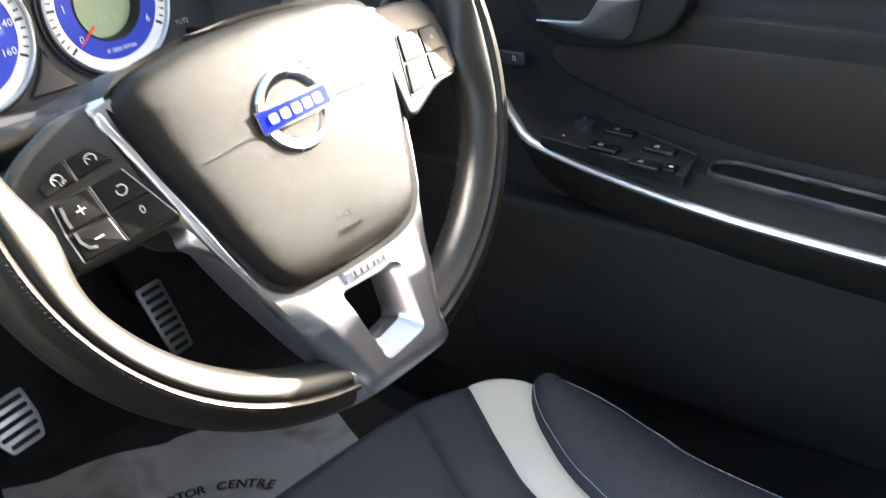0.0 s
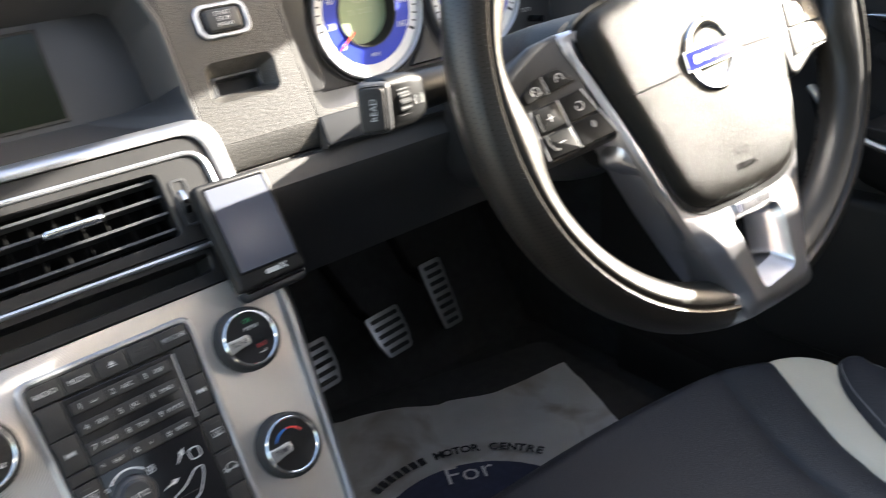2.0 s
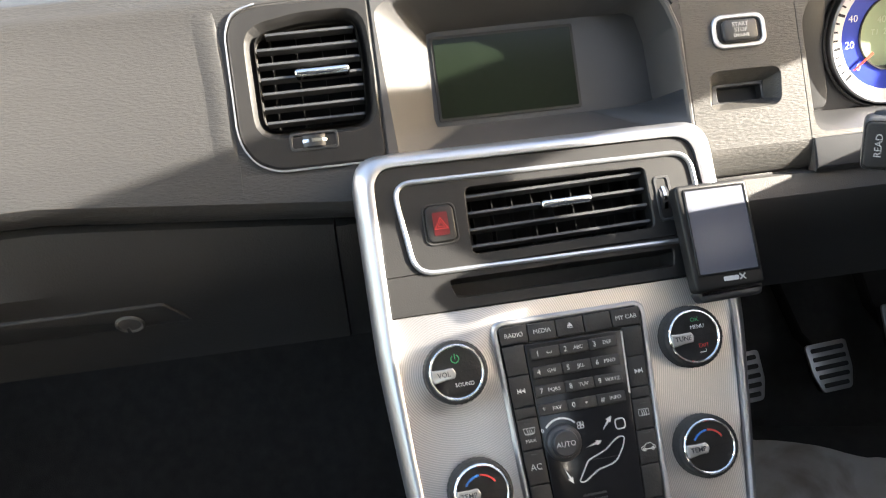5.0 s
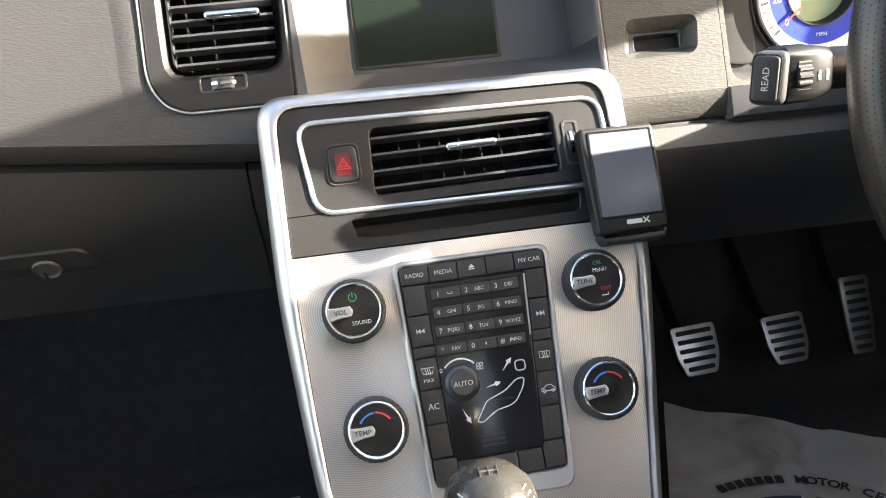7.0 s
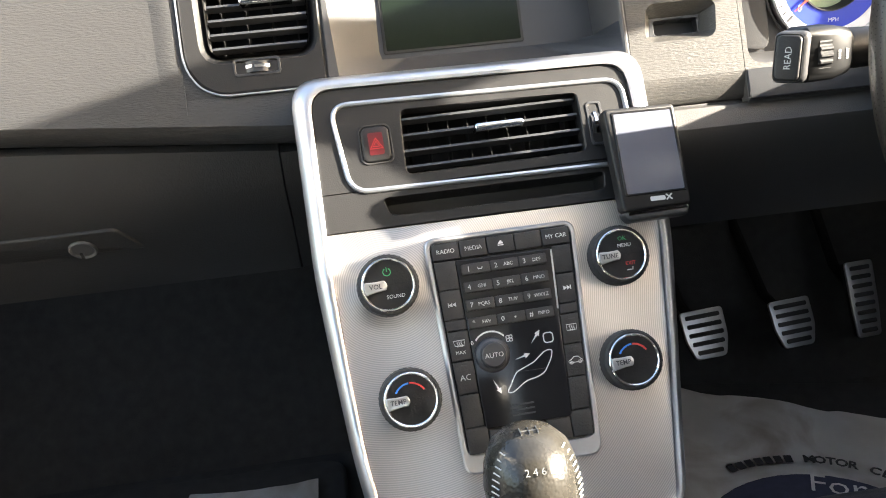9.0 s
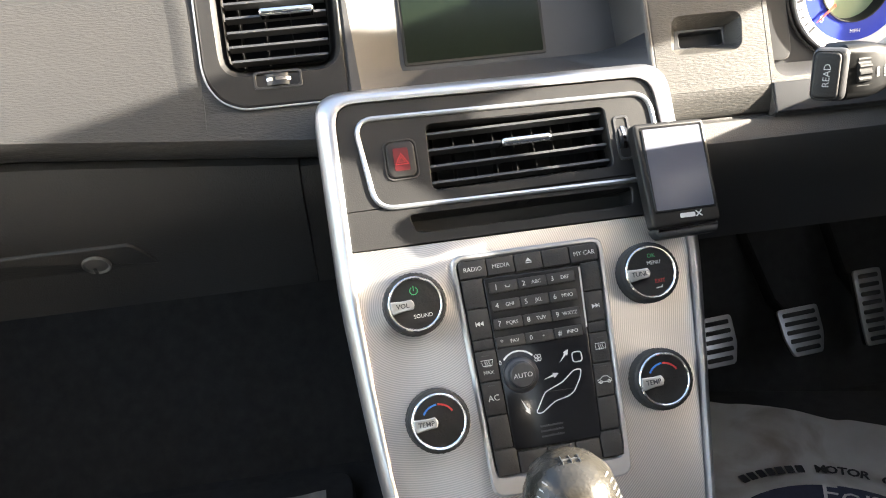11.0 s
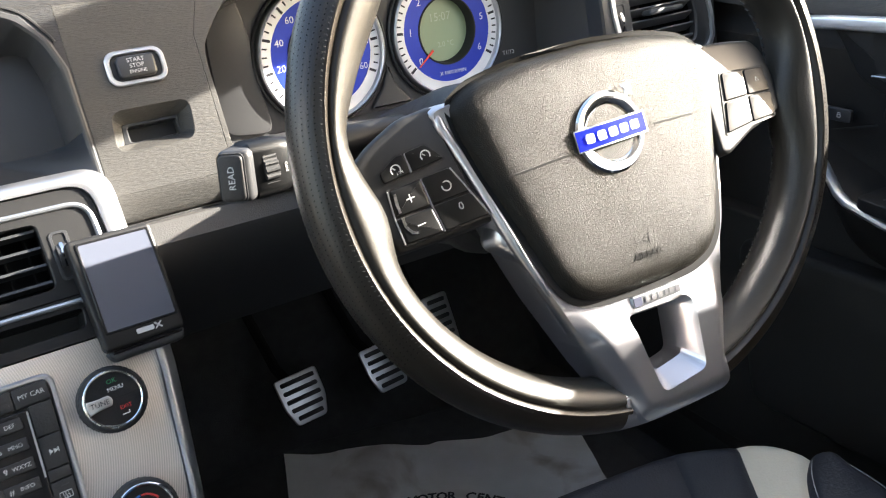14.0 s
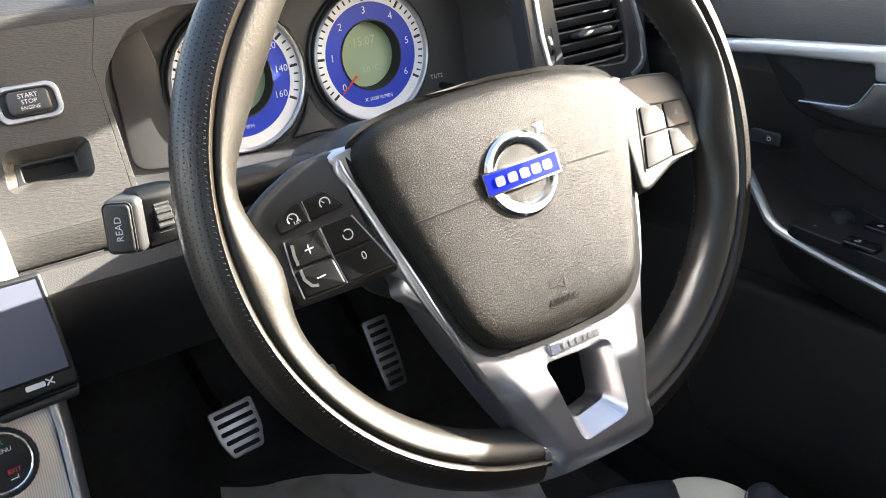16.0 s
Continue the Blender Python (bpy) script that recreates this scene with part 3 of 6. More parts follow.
# speaker grille on top
tagged(part("speaker_grille", slab(circle(0.075, 40), 0, 0.004, 0.002), mat("grille_mesh", (0.05, 0.05, 0.05), 0.5, bump=1.0, bump_scale=900, kind="voronoi", noise_scale=30, noise_amt=0.2), None, "", Matrix.Translation((0.0, 0.56, 0.744)) @ Matrix.Rotation(radians(3), 4, "X") @ Matrix.Diagonal((1, 0.75, 1, 1))),
       "round dark mesh speaker grille on the dashboard top", "speaker")

# ---------- air vents ----------
def air_vent(m, opening, depth, slats, verticals, label, tab=None, slat_tilt=-10, fat=0.009, tab_label="chrome-tipped vent tab", tabmat=None, slatmat=None):
    """A louvred vent: a recessed box, level slats, upright blades behind and a tab."""
    o = m @ Vector((0, 0, 0))
    v = thing("air_vent", label, "air vent", o, group="air vents")
    xs, ys = [p[0] for p in opening], [p[1] for p in opening]
    x0, x1, y0, y1 = min(xs), max(xs), min(ys), max(ys)
    bm = bmesh.new()
    big = inset(opening, -0.001)
    loft(bm, [[(x, y, -0.001) for x, y in big], [(x, y, -depth) for x, y in big]], False, True)
    part("duct", bm, M_BLADE, v, "black duct", m)
    c = ((x0 + x1) / 2, (y0 + y1) / 2)
    for i in range(slats):
        y = y0 + (y1 - y0) * (i + 0.5) / slats
        l = resample(opening, (c[0], y), 1, math.pi)[0][0] + 0.0006
        r = resample(opening, (c[0], y), 1, 0)[0][0] - 0.0006
        bm = bmesh.new()
        sec = [(0.0009, 0.0), (0.0013, -0.002), (0.0009, -fat), (-0.0009, -fat), (-0.0013, -0.002), (-0.0009, 0.0)]
        ca, sa = math.cos(radians(slat_tilt)), math.sin(radians(slat_tilt))
        loft(bm, [[(x, y + a * ca - b * sa, -0.003 + a * sa + b * ca) for a, b in sec] for x in (l, r)])
        part("slat", bm, slatmat or M_SATIN, v, "", m)
    for i in range(verticals):
        x = x0 + (x1 - x0) * (i + 0.5) / verticals
        part("blade", slab([(x - 0.0005, y0 + 0.002), (x + 0.0005, y0 + 0.002), (x + 0.0005, y1 - 0.002), (x - 0.0005, y1 - 0.002)], -depth + 0.004, -0.0145), M_BLADE, v, "", m)
    if tab:
        tx, ty, tw = tab
        t = part("tab", slab(rrect(tw, 0.0055, 0.0025, 4, tx, ty), -0.006, 0.006, 0.002), tabmat or M_CHROME, v, tab_label, m)
    return v


def thumbwheel(m, w, h, upright, label, parent=None):
    """A ribbed vent wheel in a slot, with a bright band."""
    t = thing("thumbwheel_control", label, "vent control", m @ Vector((0, 0, 0)), group="vent wheels")
    part("slot", ring(rrect(w + 0.004, h + 0.004, 0.003), rrect(w, h, 0.002), -0.004, 0.0008, 0.0004, k=24, depth=0.006), M_SATIN, t, "", m)
    r = max(w, h) / 2
    bm = bmesh.new()
    k = 24
    d = min(w, h) - 0.0012
    ax = [[], []]
    for s in (0, 1):
        for i in range(k):
            a = 2 * math.pi * i / k
            rr = r * (1 if i % 2 else 0.965)
            e = (s - 0.5) * d
            p = (e, rr * math.cos(a), rr * math.sin(a) - r + 0.0028) if upright else (rr * math.cos(a), e, rr * math.sin(a) - r + 0.0028)
            ax[s].append(p)
    loft(bm, ax)
    part("wheel", bm, M_SATIN, t, "", m)
    for a0, a1 in ((-0.85, -0.68), (-0.55, -0.22), (-0.10, 0.85)):
        arc_l = [(math.sin(a0 + (a1 - a0) * j / 7) * (r + 0.0002), math.cos(a0 + (a1 - a0) * j / 7) * (r + 0.0002) - r + 0.0029) for j in range(8)]
        bm = bmesh.new()
        loft(bm, [[(-0.0011, a, b), (0.0011, a, b)] if upright else [(a, -0.0011, b), (a, 0.0011, b)] for a, b in arc_l], False, False, closed=False)
        part("marking", bm, M_CHROME, t, "chrome band", m)
    return t


# screen housing
house = thing("display_housing", "satin black plastic housing round the vent and the recessed screen", "housing", (-0.05, 0.27, 0.6))
ho = soften([(-0.2168, 0.003), (-0.2142, -0.009), (-0.206, -0.0215), (-0.192, -0.0285), (-0.1135, -0.0285), (-0.1135, 0.0945), (-0.195, 0.0925), (-0.2115, 0.088), (-0.2175, 0.074)], 0.006)
vo = soften([(-0.197, 0.002), (-0.1245, 0.002), (-0.1225, 0.04), (-0.125, 0.0772), (-0.165, 0.0767), (-0.198, 0.0708)], 0.010)
vo_wide = inset(vo, -0.006)
part("vent_frame", ring(ho, vo_wide, -0.02, 0.002, 0.002, c=(-0.16, 0.04), depth=0.010, back=vo), M_PANEL, house, "satin black vent frame", D)
hl = [(-0.1135, -0.0292), (-0.192, -0.0292), (-0.2066, -0.0221), (-0.2149, -0.0093), (-0.2175, 0.003), (-0.2182, 0.074), (-0.2120, 0.0885), (-0.2, 0.0925)]
hl = soften([(-0.10, -0.04)] + hl + [(-0.1, 0.11)], 0.010, 5)[6:-6]
part("edge_trim", band(hl, 0.0011, -0.002, 0.0030), M_SILVER, house, "thin bright edge trim", D)
ro = [(-0.1133, -0.042), (0.1212, -0.042), (0.1206, 0.045), (0.114, 0.066), (0.100, 0.086), (0.075, 0.0975), (-0.1133, 0.0945)]
ri = soften([(-0.102, -0.0385), (0.1165, -0.0385), (0.1150, 0.045), (0.108, 0.066), (0.094, 0.082), (0.072, 0.0915), (-0.098, 0.0875), (-0.1085, 0.080)], 0.006)
rb = soften([(-0.070, -0.002), (0.108, -0.002), (0.106, 0.05), (0.100, 0.0735), (-0.068, 0.0735)], 0.003)
part("recess", ring(ro, ri, -0.012, 0.0015, 0.0018, c=(0.0, 0.03), depth=0.046, back=rb), M_GREY, house, "grey plastic screen recess", D)
part("housing_fill", ring([(-0.2185, -0.0298), (-0.1135, -0.0298), (-0.1135, 0.0985), (-0.2185, 0.0985)], inset(ho, 0.001), -0.012, 0.0, c=(-0.16, 0.04)), M_PAD, house, "", D)
part("housing_fill", ring([(-0.1134, -0.0425), (0.1214, -0.0425), (0.1214, 0.0985), (-0.1134, 0.0985)], inset(ro, 0.001), -0.012, 0.0, c=(0.0, 0.03)), M_PAD, house, "", D)
part("recess_back", slab(inset(rb, -0.002), -0.050, -0.0455), M_SATIN, house, "", D)
screen = thing("display_screen", "switched-off dark green dashboard display screen", "screen", D @ Vector((-0.008, 0.036, -0.045)))
part("bezel", slab(rrect(0.116, 0.068, 0.002, 3, -0.0085, 0.0355), -0.0455, -0.0445, 0.0005), M_HOLE, screen, "", D)
part("glass", slab(rrect(0.111, 0.063, 0.001, 3, -0.0085, 0.0355), -0.0446, -0.0440), M_SCREEN, screen, "dark green glass", D)
air_vent(D, vo, 0.04, 7, 4, "black louvred passenger vent with a chrome tab", (-0.152, 0.040, 0.040))
thumbwheel(at(D, -0.164, -0.0095, 0.002), 0.031, 0.0095, False, "ribbed vent wheel with chrome bands under the vent")

# key slot and start button
ks = thing("key_slot", "black key fob slot in a grained panel", "key slot", D @ Vector((0.167, -0.006, -0.02)))
part("slot_back", slab(inset(slot, 0.0065), -0.036, -0.030), M_SATIN, ks, "", D)
part("slot_mouth", ring(inset(slot, 0.0070), rrect(0.036, 0.0115, 0.002, 3, 0.1665, -0.0070), -0.030, -0.0145, 0.001, k=40, depth=0.034), M_SATIN, ks, "", D)
part("flap", slab(rrect(0.036, 0.011, 0.001, 3, 0.1665, -0.0070), -0.0345, -0.024), M_HOLE, ks, "", D)
sb = thing("start_button", "black start stop engine button with a chrome surround", "button", D @ Vector((0.165, 0.038, 0)))
part("surround", ring(rrect(0.0425, 0.0260, 0.008, 5, 0.165, 0.038), rrect(0.0358, 0.0193, 0.006, 5, 0.165, 0.038), -0.001, 0.0026, 0.0008), M_SILVER, sb, "chrome surround", D)
part("well", slab(rrect(0.036, 0.0195, 0.006, 5, 0.165, 0.038), -0.001, 0.0008), M_HOLE, sb, "", D)
part("cap", slab(rrect(0.0275, 0.0165, 0.004, 5, 0.165, 0.038), 0.0, 0.0045, 0.0018), M_SATIN, sb, "black button cap", D)
for i, w in enumerate(("START", "STOP", "ENGINE")):
    letters(w, 0.0044 if i < 2 else 0.0036, at(D, 0.165, 0.0422 - 0.0042 * i, 0.0046), M_PRINT, sb)

# ---------- instruments ----------
def gauge(cx, labels, ang0, step, unit, needle_ang, name_label, lcd, minor, font):
    g = thing("gauge", name_label, "gauge", B @ Vector((cx, 0, 0)), group="gauges")
    m = at(B, cx, 0, 0)
    bm = bmesh.new()
    loft(bm, [[(r * math.cos(2 * math.pi * i / 64), r * math.sin(2 * math.pi * i / 64), z) for i in range(64)] for r, z in ((0.0585, 0.0015), (0.0590, 0.006), (0.0602, 0.0072), (0.0618, 0.006), (0.0632, -0.002), (0.0632, -0.0145))], False, False)
    part("bezel", bm, M_SILVER, g, "satin silver bezel", m)
    bm = bmesh.new()
    loft(bm, [[(r * math.cos(2 * math.pi * i / 64), r * math.sin(2 * math.pi * i / 64), z) for i in range(64)] for r, z in ((0.0634, -0.0145), (0.0638, 0.0022), (0.0648, 0.0032), (0.0660, 0.0022), (0.0668, -0.0145))], False, False)
    part("cowl", bm, M_GREY, g, "grey cowl round the dial", m)
    part("scale_ring", ring(circle(0.0588, 64), circle(0.0488, 64), -0.001, 0.0016, k=64), M_WHITE, g, "white scale ring", m)
    part("dial", ring(circle(0.0492, 64), circle(0.0318, 64), -0.002, 0.0010, k=64), M_BLUE, g, "deep blue dial", m)
    bm = bmesh.new()
    loft(bm, [[(r * math.cos(2 * math.pi * i / 48), r * math.sin(2 * math.pi * i / 48), z) for i in range(48)] for r, z in ((0.0330, 0.0008), (0.0326, 0.0022), (0.0316, 0.0022), (0.0300, -0.0120))], False, False)
    part("inner_ring", bm, M_HOLE, g, "black well round the display", m)
    bm = bmesh.new()
    for i in range(minor + 1):
        a = ang0 + (len(labels) - 1) * step * i / minor
        big = i % (minor // (len(labels) - 1)) == 0
        r0, r1, w = (0.0500 if big else 0.0525), 0.0570, (0.0012 if big else 0.0007)
        ca, sa = math.cos(radians(a)), math.sin(radians(a))
        q = [(r0 * ca - w * sa, r0 * sa + w * ca), (r0 * ca + w * sa, r0 * sa - w * ca), (r1 * ca + w * sa, r1 * sa - w * ca), (r1 * ca - w * sa, r1 * sa + w * ca)]
        slab(q, 0.0016, 0.0020, 0, bm)
    part("scale_print", bm, M_INK, g, "black scale marks", m)["kind"] = "stuff"
    for i, s in enumerate(labels):
        a = radians(ang0 + step * i)
        letters(s, font, at(m, 0.0415 * math.cos(a), 0.0415 * math.sin(a), 0.0013), M_WHITE, g, "numeral", bold=-0.008)
    letters(unit, 0.0052, at(m, 0.002, -0.0405, 0.0013), M_WHITE, g)
    part("lcd", slab(circle(0.0304, 48), -0.0130, -0.0110), M_LCD, g, "grey-green liquid crystal window", m)
    for s, sz, x, y in lcd:
        letters(s, sz, at(m, x, y, -0.0108), M_LCDTEXT, g)
    a = radians(needle_ang)
    ca, sa = math.cos(a), math.sin(a)
    q = [(0.0255 * ca - 0.0011 * sa, 0.0255 * sa + 0.0011 * ca), (0.0255 * ca + 0.0011 * sa, 0.0255 * sa - 0.0011 * ca), (0.047 * ca + 0.0004 * sa, 0.047 * sa - 0.0004 * ca), (0.047 * ca - 0.0004 * sa, 0.047 * sa + 0.0004 * ca)]
    part("needle", slab(q, 0.0032, 0.0042), M_NEEDLE, g, "red needle", m)
    return g


cluster = thing("instrument_cluster", "grey instrument panel behind two round dials", "instrument panel", (0.405, 0.36, 0.6))
whole = soften([(-0.138, -0.066), (0.218, -0.066), (0.218, 0.03), (0.18, 0.085), (0.10, 0.10), (-0.03, 0.10), (-0.115, 0.065), (-0.138, 0.02)], 0.01)
MIDX = 0.03825
for cx, half_ in ((-0.029, [p for p in whole if p[0] < MIDX] + [(MIDX, -0.066), (MIDX, 0.10)]), (0.1055, [p for p in whole if p[0] > MIDX] + [(MIDX, -0.066), (MIDX, 0.10)])):
    half_ = sorted(half_, key=lambda p: math.atan2(p[1], p[0] - cx))
    part("panel", ring(half_, circle(0.0640, 64, cx, 0), -0.020, -0.0015, c=(cx, 0)), M_GREY, cluster, "grey plastic backing panel", B)
part("side_wing", slab(soften([(-0.1315, -0.056), (-0.085, -0.062), (-0.092, -0.02), (-0.094, 0.03), (-0.102, 0.060), (-0.121, 0.056), (-0.1315, 0.030)], 0.014), -0.002, 0.0012, 0.0012), M_GREY, cluster, "", B)
part("infill", slab(soften([(0.012, -0.060), (0.058, -0.060), (0.042, -0.042), (0.035, -0.020), (0.027, -0.042)], 0.004), -0.002, 0.003, 0.002), M_GREY, cluster, "", B)
part("trip_stub", tube([B @ Vector((0.183, -0.043, -0.0020)), B @ Vector((0.183, -0.043, 0.018))], 0.0035, 12), M_GLOSS, cluster, "black trip reset stub")
letters("T1/T2", 0.006, at(B, 0.178, -0.033, -0.0012), M_PRINT, cluster)
part("warning_lens", slab(soften([(0.018, 0.062), (0.052, 0.062), (0.058, 0.068), (0.050, 0.076), (0.022, 0.076), (0.013, 0.068)], 0.002), -0.002, 0.002, 0.001), M_LENS, cluster, "", B)
gauge(-0.029, ["0", "20", "40", "60", "80", "100", "120", "140", "160"], 222, -31, "MPH", 219, "blue and white speedometer dial with a red needle",
      (("40506", 0.0085, 0.002, 0.010), ("T1  212.1", 0.0072, 0.0, -0.0005)), 32, 0.0088)
gauge(0.1055, ["0", "1", "2", "3", "4", "5", "6"], 217, -41.3, "X 1000 R/MIN", 219, "blue and white rev counter dial with a red needle",
      (("15:07", 0.0115, 0.0, 0.0125), ("2.0 \u00b0C", 0.0075, 0.004, -0.014)), 36, 0.0095)

# ---------- driver's side vent ----------
rv = soften([(-0.0470, -0.036), (0.042, -0.043), (0.0460, -0.020), (0.0400, 0.020), (0.036, 0.050), (-0.0515, 0.052)], 0.008)
part_v = thing("vent_surround", "satin black surround of the driver's vent with bright edges", "trim", V @ Vector((0, 0, 0)))
part("plate", ring(soften([(-0.088, -0.085), (0.075, -0.085), (0.078, 0.02), (0.070, 0.085), (-0.090, 0.085)], 0.004), rv, -0.02, 0.001, 0.002, depth=0.008), M_SATIN, part_v, "", V)
for pts in ([(-0.066, -0.06), (-0.069, -0.035), (-0.0745, 0.0), (-0.0755, 0.027), (-0.076, 0.075)], [(0.046, -0.058), (0.060, -0.052), (0.0668, -0.043), (0.0675, -0.020), (0.060, 0.012), (0.054, 0.035), (0.050, 0.075)]):
    part("edge_trim", band(soften([pts[0]] + pts + [pts[-1]], 0.004, 2), 0.0045, 0.0, 0.004), M_STRIP, part_v, "bright edge trim", V)
air_vent(V, rv, 0.035, 8, 3, "black louvred driver's side vent with a grey tab", (-0.0030, -0.0065, 0.050), slat_tilt=-36, fat=0.0125, tabmat=M_STONE, tab_label="grey plastic vent tab", slatmat=M_STONE)
thumbwheel(at(V, -0.0640, -0.0105, 0.001), 0.0085, 0.032, True, "ribbed upright vent wheel with a chrome band")

# ---------- centre stack ----------
stack = thing("centre_stack", "floating centre console panel in ribbed aluminium with silver edging", "console", (0, 0.1, 0.31))
so = soften([(-0.1315, 0.1958), (0.1315, 0.1908), (0.1315, 0.05), (0.1205, -0.03), (0.112, -0.09), (0.104, -0.15), (-0.112, -0.15), (-0.1235, -0.08), (-0.128, -0.02), (-0.1325, 0.05)], 0.022, 6)
si = soften([(-0.1180, 0.1845), (0.1150, 0.1792), (0.1180, 0.10), (0.120, 0.05), (0.111, -0.03), (0.103, -0.09), (0.0955, -0.146), (-0.1035, -0.146), (-0.1145, -0.08), (-0.118, -0.02), (-0.1205, 0.05)], 0.016, 6)
bm = bmesh.new()
fo, fi = resample(so, (0, 0.03), 240), resample(si, (0, 0.03), 240)
rings = [[(x, y, -0.030) for x, y in fo]]
for t in (0, 0.06, 0.16, 0.3, 0.45, 0.6, 0.75, 0.88, 0.96, 1.0):
    z = -0.007 + 0.0115 * math.sin(math.pi / 2 * min(1.0, 0.08 + t * 1.15)) ** 0.8 - 0.0008 * max(0.0, t - 0.8) / 0.2
    rings.append([(a[0] + (b[0] - a[0]) * t, a[1] + (b[1] - a[1]) * t, z) for a, b in zip(fo, fi)])
rings.append([(x, y, -0.004) for x, y in fi])
loft(bm, rings, False, False)
part("silver_frame", bm, M_SILVER, stack, "satin silver edge frame", C)
part("backing", slab(inset(so, 0.003), -0.034, -0.0325), M_DARK, stack, "", C)
alu = [(-0.1195, 0.0805), (0.1195, 0.0775), (0.1195, 0.05), (0.1105, -0.03), (0.1025, -0.09), (0.0950, -0.1455), (-0.1030, -0.1455), (-0.1140, -0.08), (-0.1175, -0.02), (-0.120, 0.05)]
bm = slab(alu, -0.004, 0.0, 0.0006)
al = part("aluminium_panel", bm, M_ALU, stack, "ribbed brushed aluminium panel")
al.matrix_basis = C
al.matrix_parent_inverse = Matrix.Translation(-stack.location)
vop = soften([(-0.0575, 0.1165), (0.0755, 0.1165), (0.0755, 0.1605), (-0.0555, 0.1635)], 0.005)
cdo = soften([(-0.073, 0.088), (0.084, 0.0865), (0.086, 0.0995), (-0.077, 0.1015)], 0.004)
# the dark upper panel is split between vent and slot, so that both openings go through
mid = 0.1085
part("upper_panel", ring([(-0.1192, mid)] + sorted([q for q in si if q[1] > mid + 0.004], key=lambda q: -math.atan2(q[1] - mid, q[0])) + [(0.1192, mid)], vop, -0.004, 0.0015, 0.001, c=(0.01, 0.139), depth=0.012), M_PANEL, stack, "satin black vent panel", C)
part("slot_panel", ring([(-0.1195, 0.0812), (0.1195, 0.0782), (0.1195, mid - 0.0003), (-0.1195, mid - 0.0003)], cdo, -0.004, 0.0013, 0.0008, c=(0.005, 0.0935), depth=0.020, back=inset(cdo, 0.002)), M_PANEL, stack, "satin black panel with the disc slot", C)
part("slot_back", slab(inset(cdo, 0.0005), -0.024, -0.0195), M_HOLE, stack, "black disc slot", C)
path = soften([(0.125, 0.1035), (-0.0985, 0.1080), (-0.1055, 0.1722), (0.1105, 0.1672), (0.1125, 0.100)], 0.014, 6)[7:-1]
full = [(0.121, 0.1036)] + path
part("chrome_line", tube([(x, y, 0.0020) for x, y in full], 0.0019, 8), M_SILVER, stack, "chrome line round the vent panel", C)
# side cheek and tunnel
part("side_cheek", slab(inset(so, 0.006), -0.075, -0.034), M_DARK, stack, "", C)
tagged(part("tunnel", box(-0.115, 0.110, -1.2, 0.60, 0.0, 0.285, 0.02), M_DARK), "dark plastic centre tunnel between the seats", "tunnel", kind="structure")

# centre vent, hazard button
air_vent(C, vop, 0.031, 4, 9, "black louvred centre vent with a chrome tab", (0.014, 0.1435, 0.037))
thumbwheel(at(C, 0.0865, 0.136, 0.0015), 0.008, 0.029, True, "ribbed upright vent wheel beside the centre vent")
hz = thing("hazard_button", "black hazard warning button with a red lens", "button", C @ Vector((-0.0765, 0.1405, 0)))
HZ = at(C, -0.0765, 0.1405, 0.0015)
part("surround", ring(rrect(0.0235, 0.029, 0.005), rrect(0.0205, 0.026, 0.0045), -0.001, 0.001, 0.0005), M_HOLE, hz, "", HZ)
part("cap", slab(rrect(0.0200, 0.0255, 0.0045), -0.001, 0.0024, 0.0015), M_PANEL, hz, "black button cap", HZ)
part("lens", slab(rrect(0.0105, 0.0160, 0.001), 0.002, 0.0027), M_HAZARD, hz, "dark red lens", HZ)
tri = [(0.0045, -0.0036), (0, 0.0040), (-0.0045, -0.0036)]
part("triangle", band(tri, 0.0008, 0.0026, 0.0030, closed=True), M_REDPRINT, hz, "red triangle outline", HZ)
part("triangle", band([(x * 0.5, y * 0.5 - 0.0003) for x, y in tri], 0.0006, 0.0026, 0.0030, closed=True), M_REDPRINT, hz, "red triangle outline", HZ)


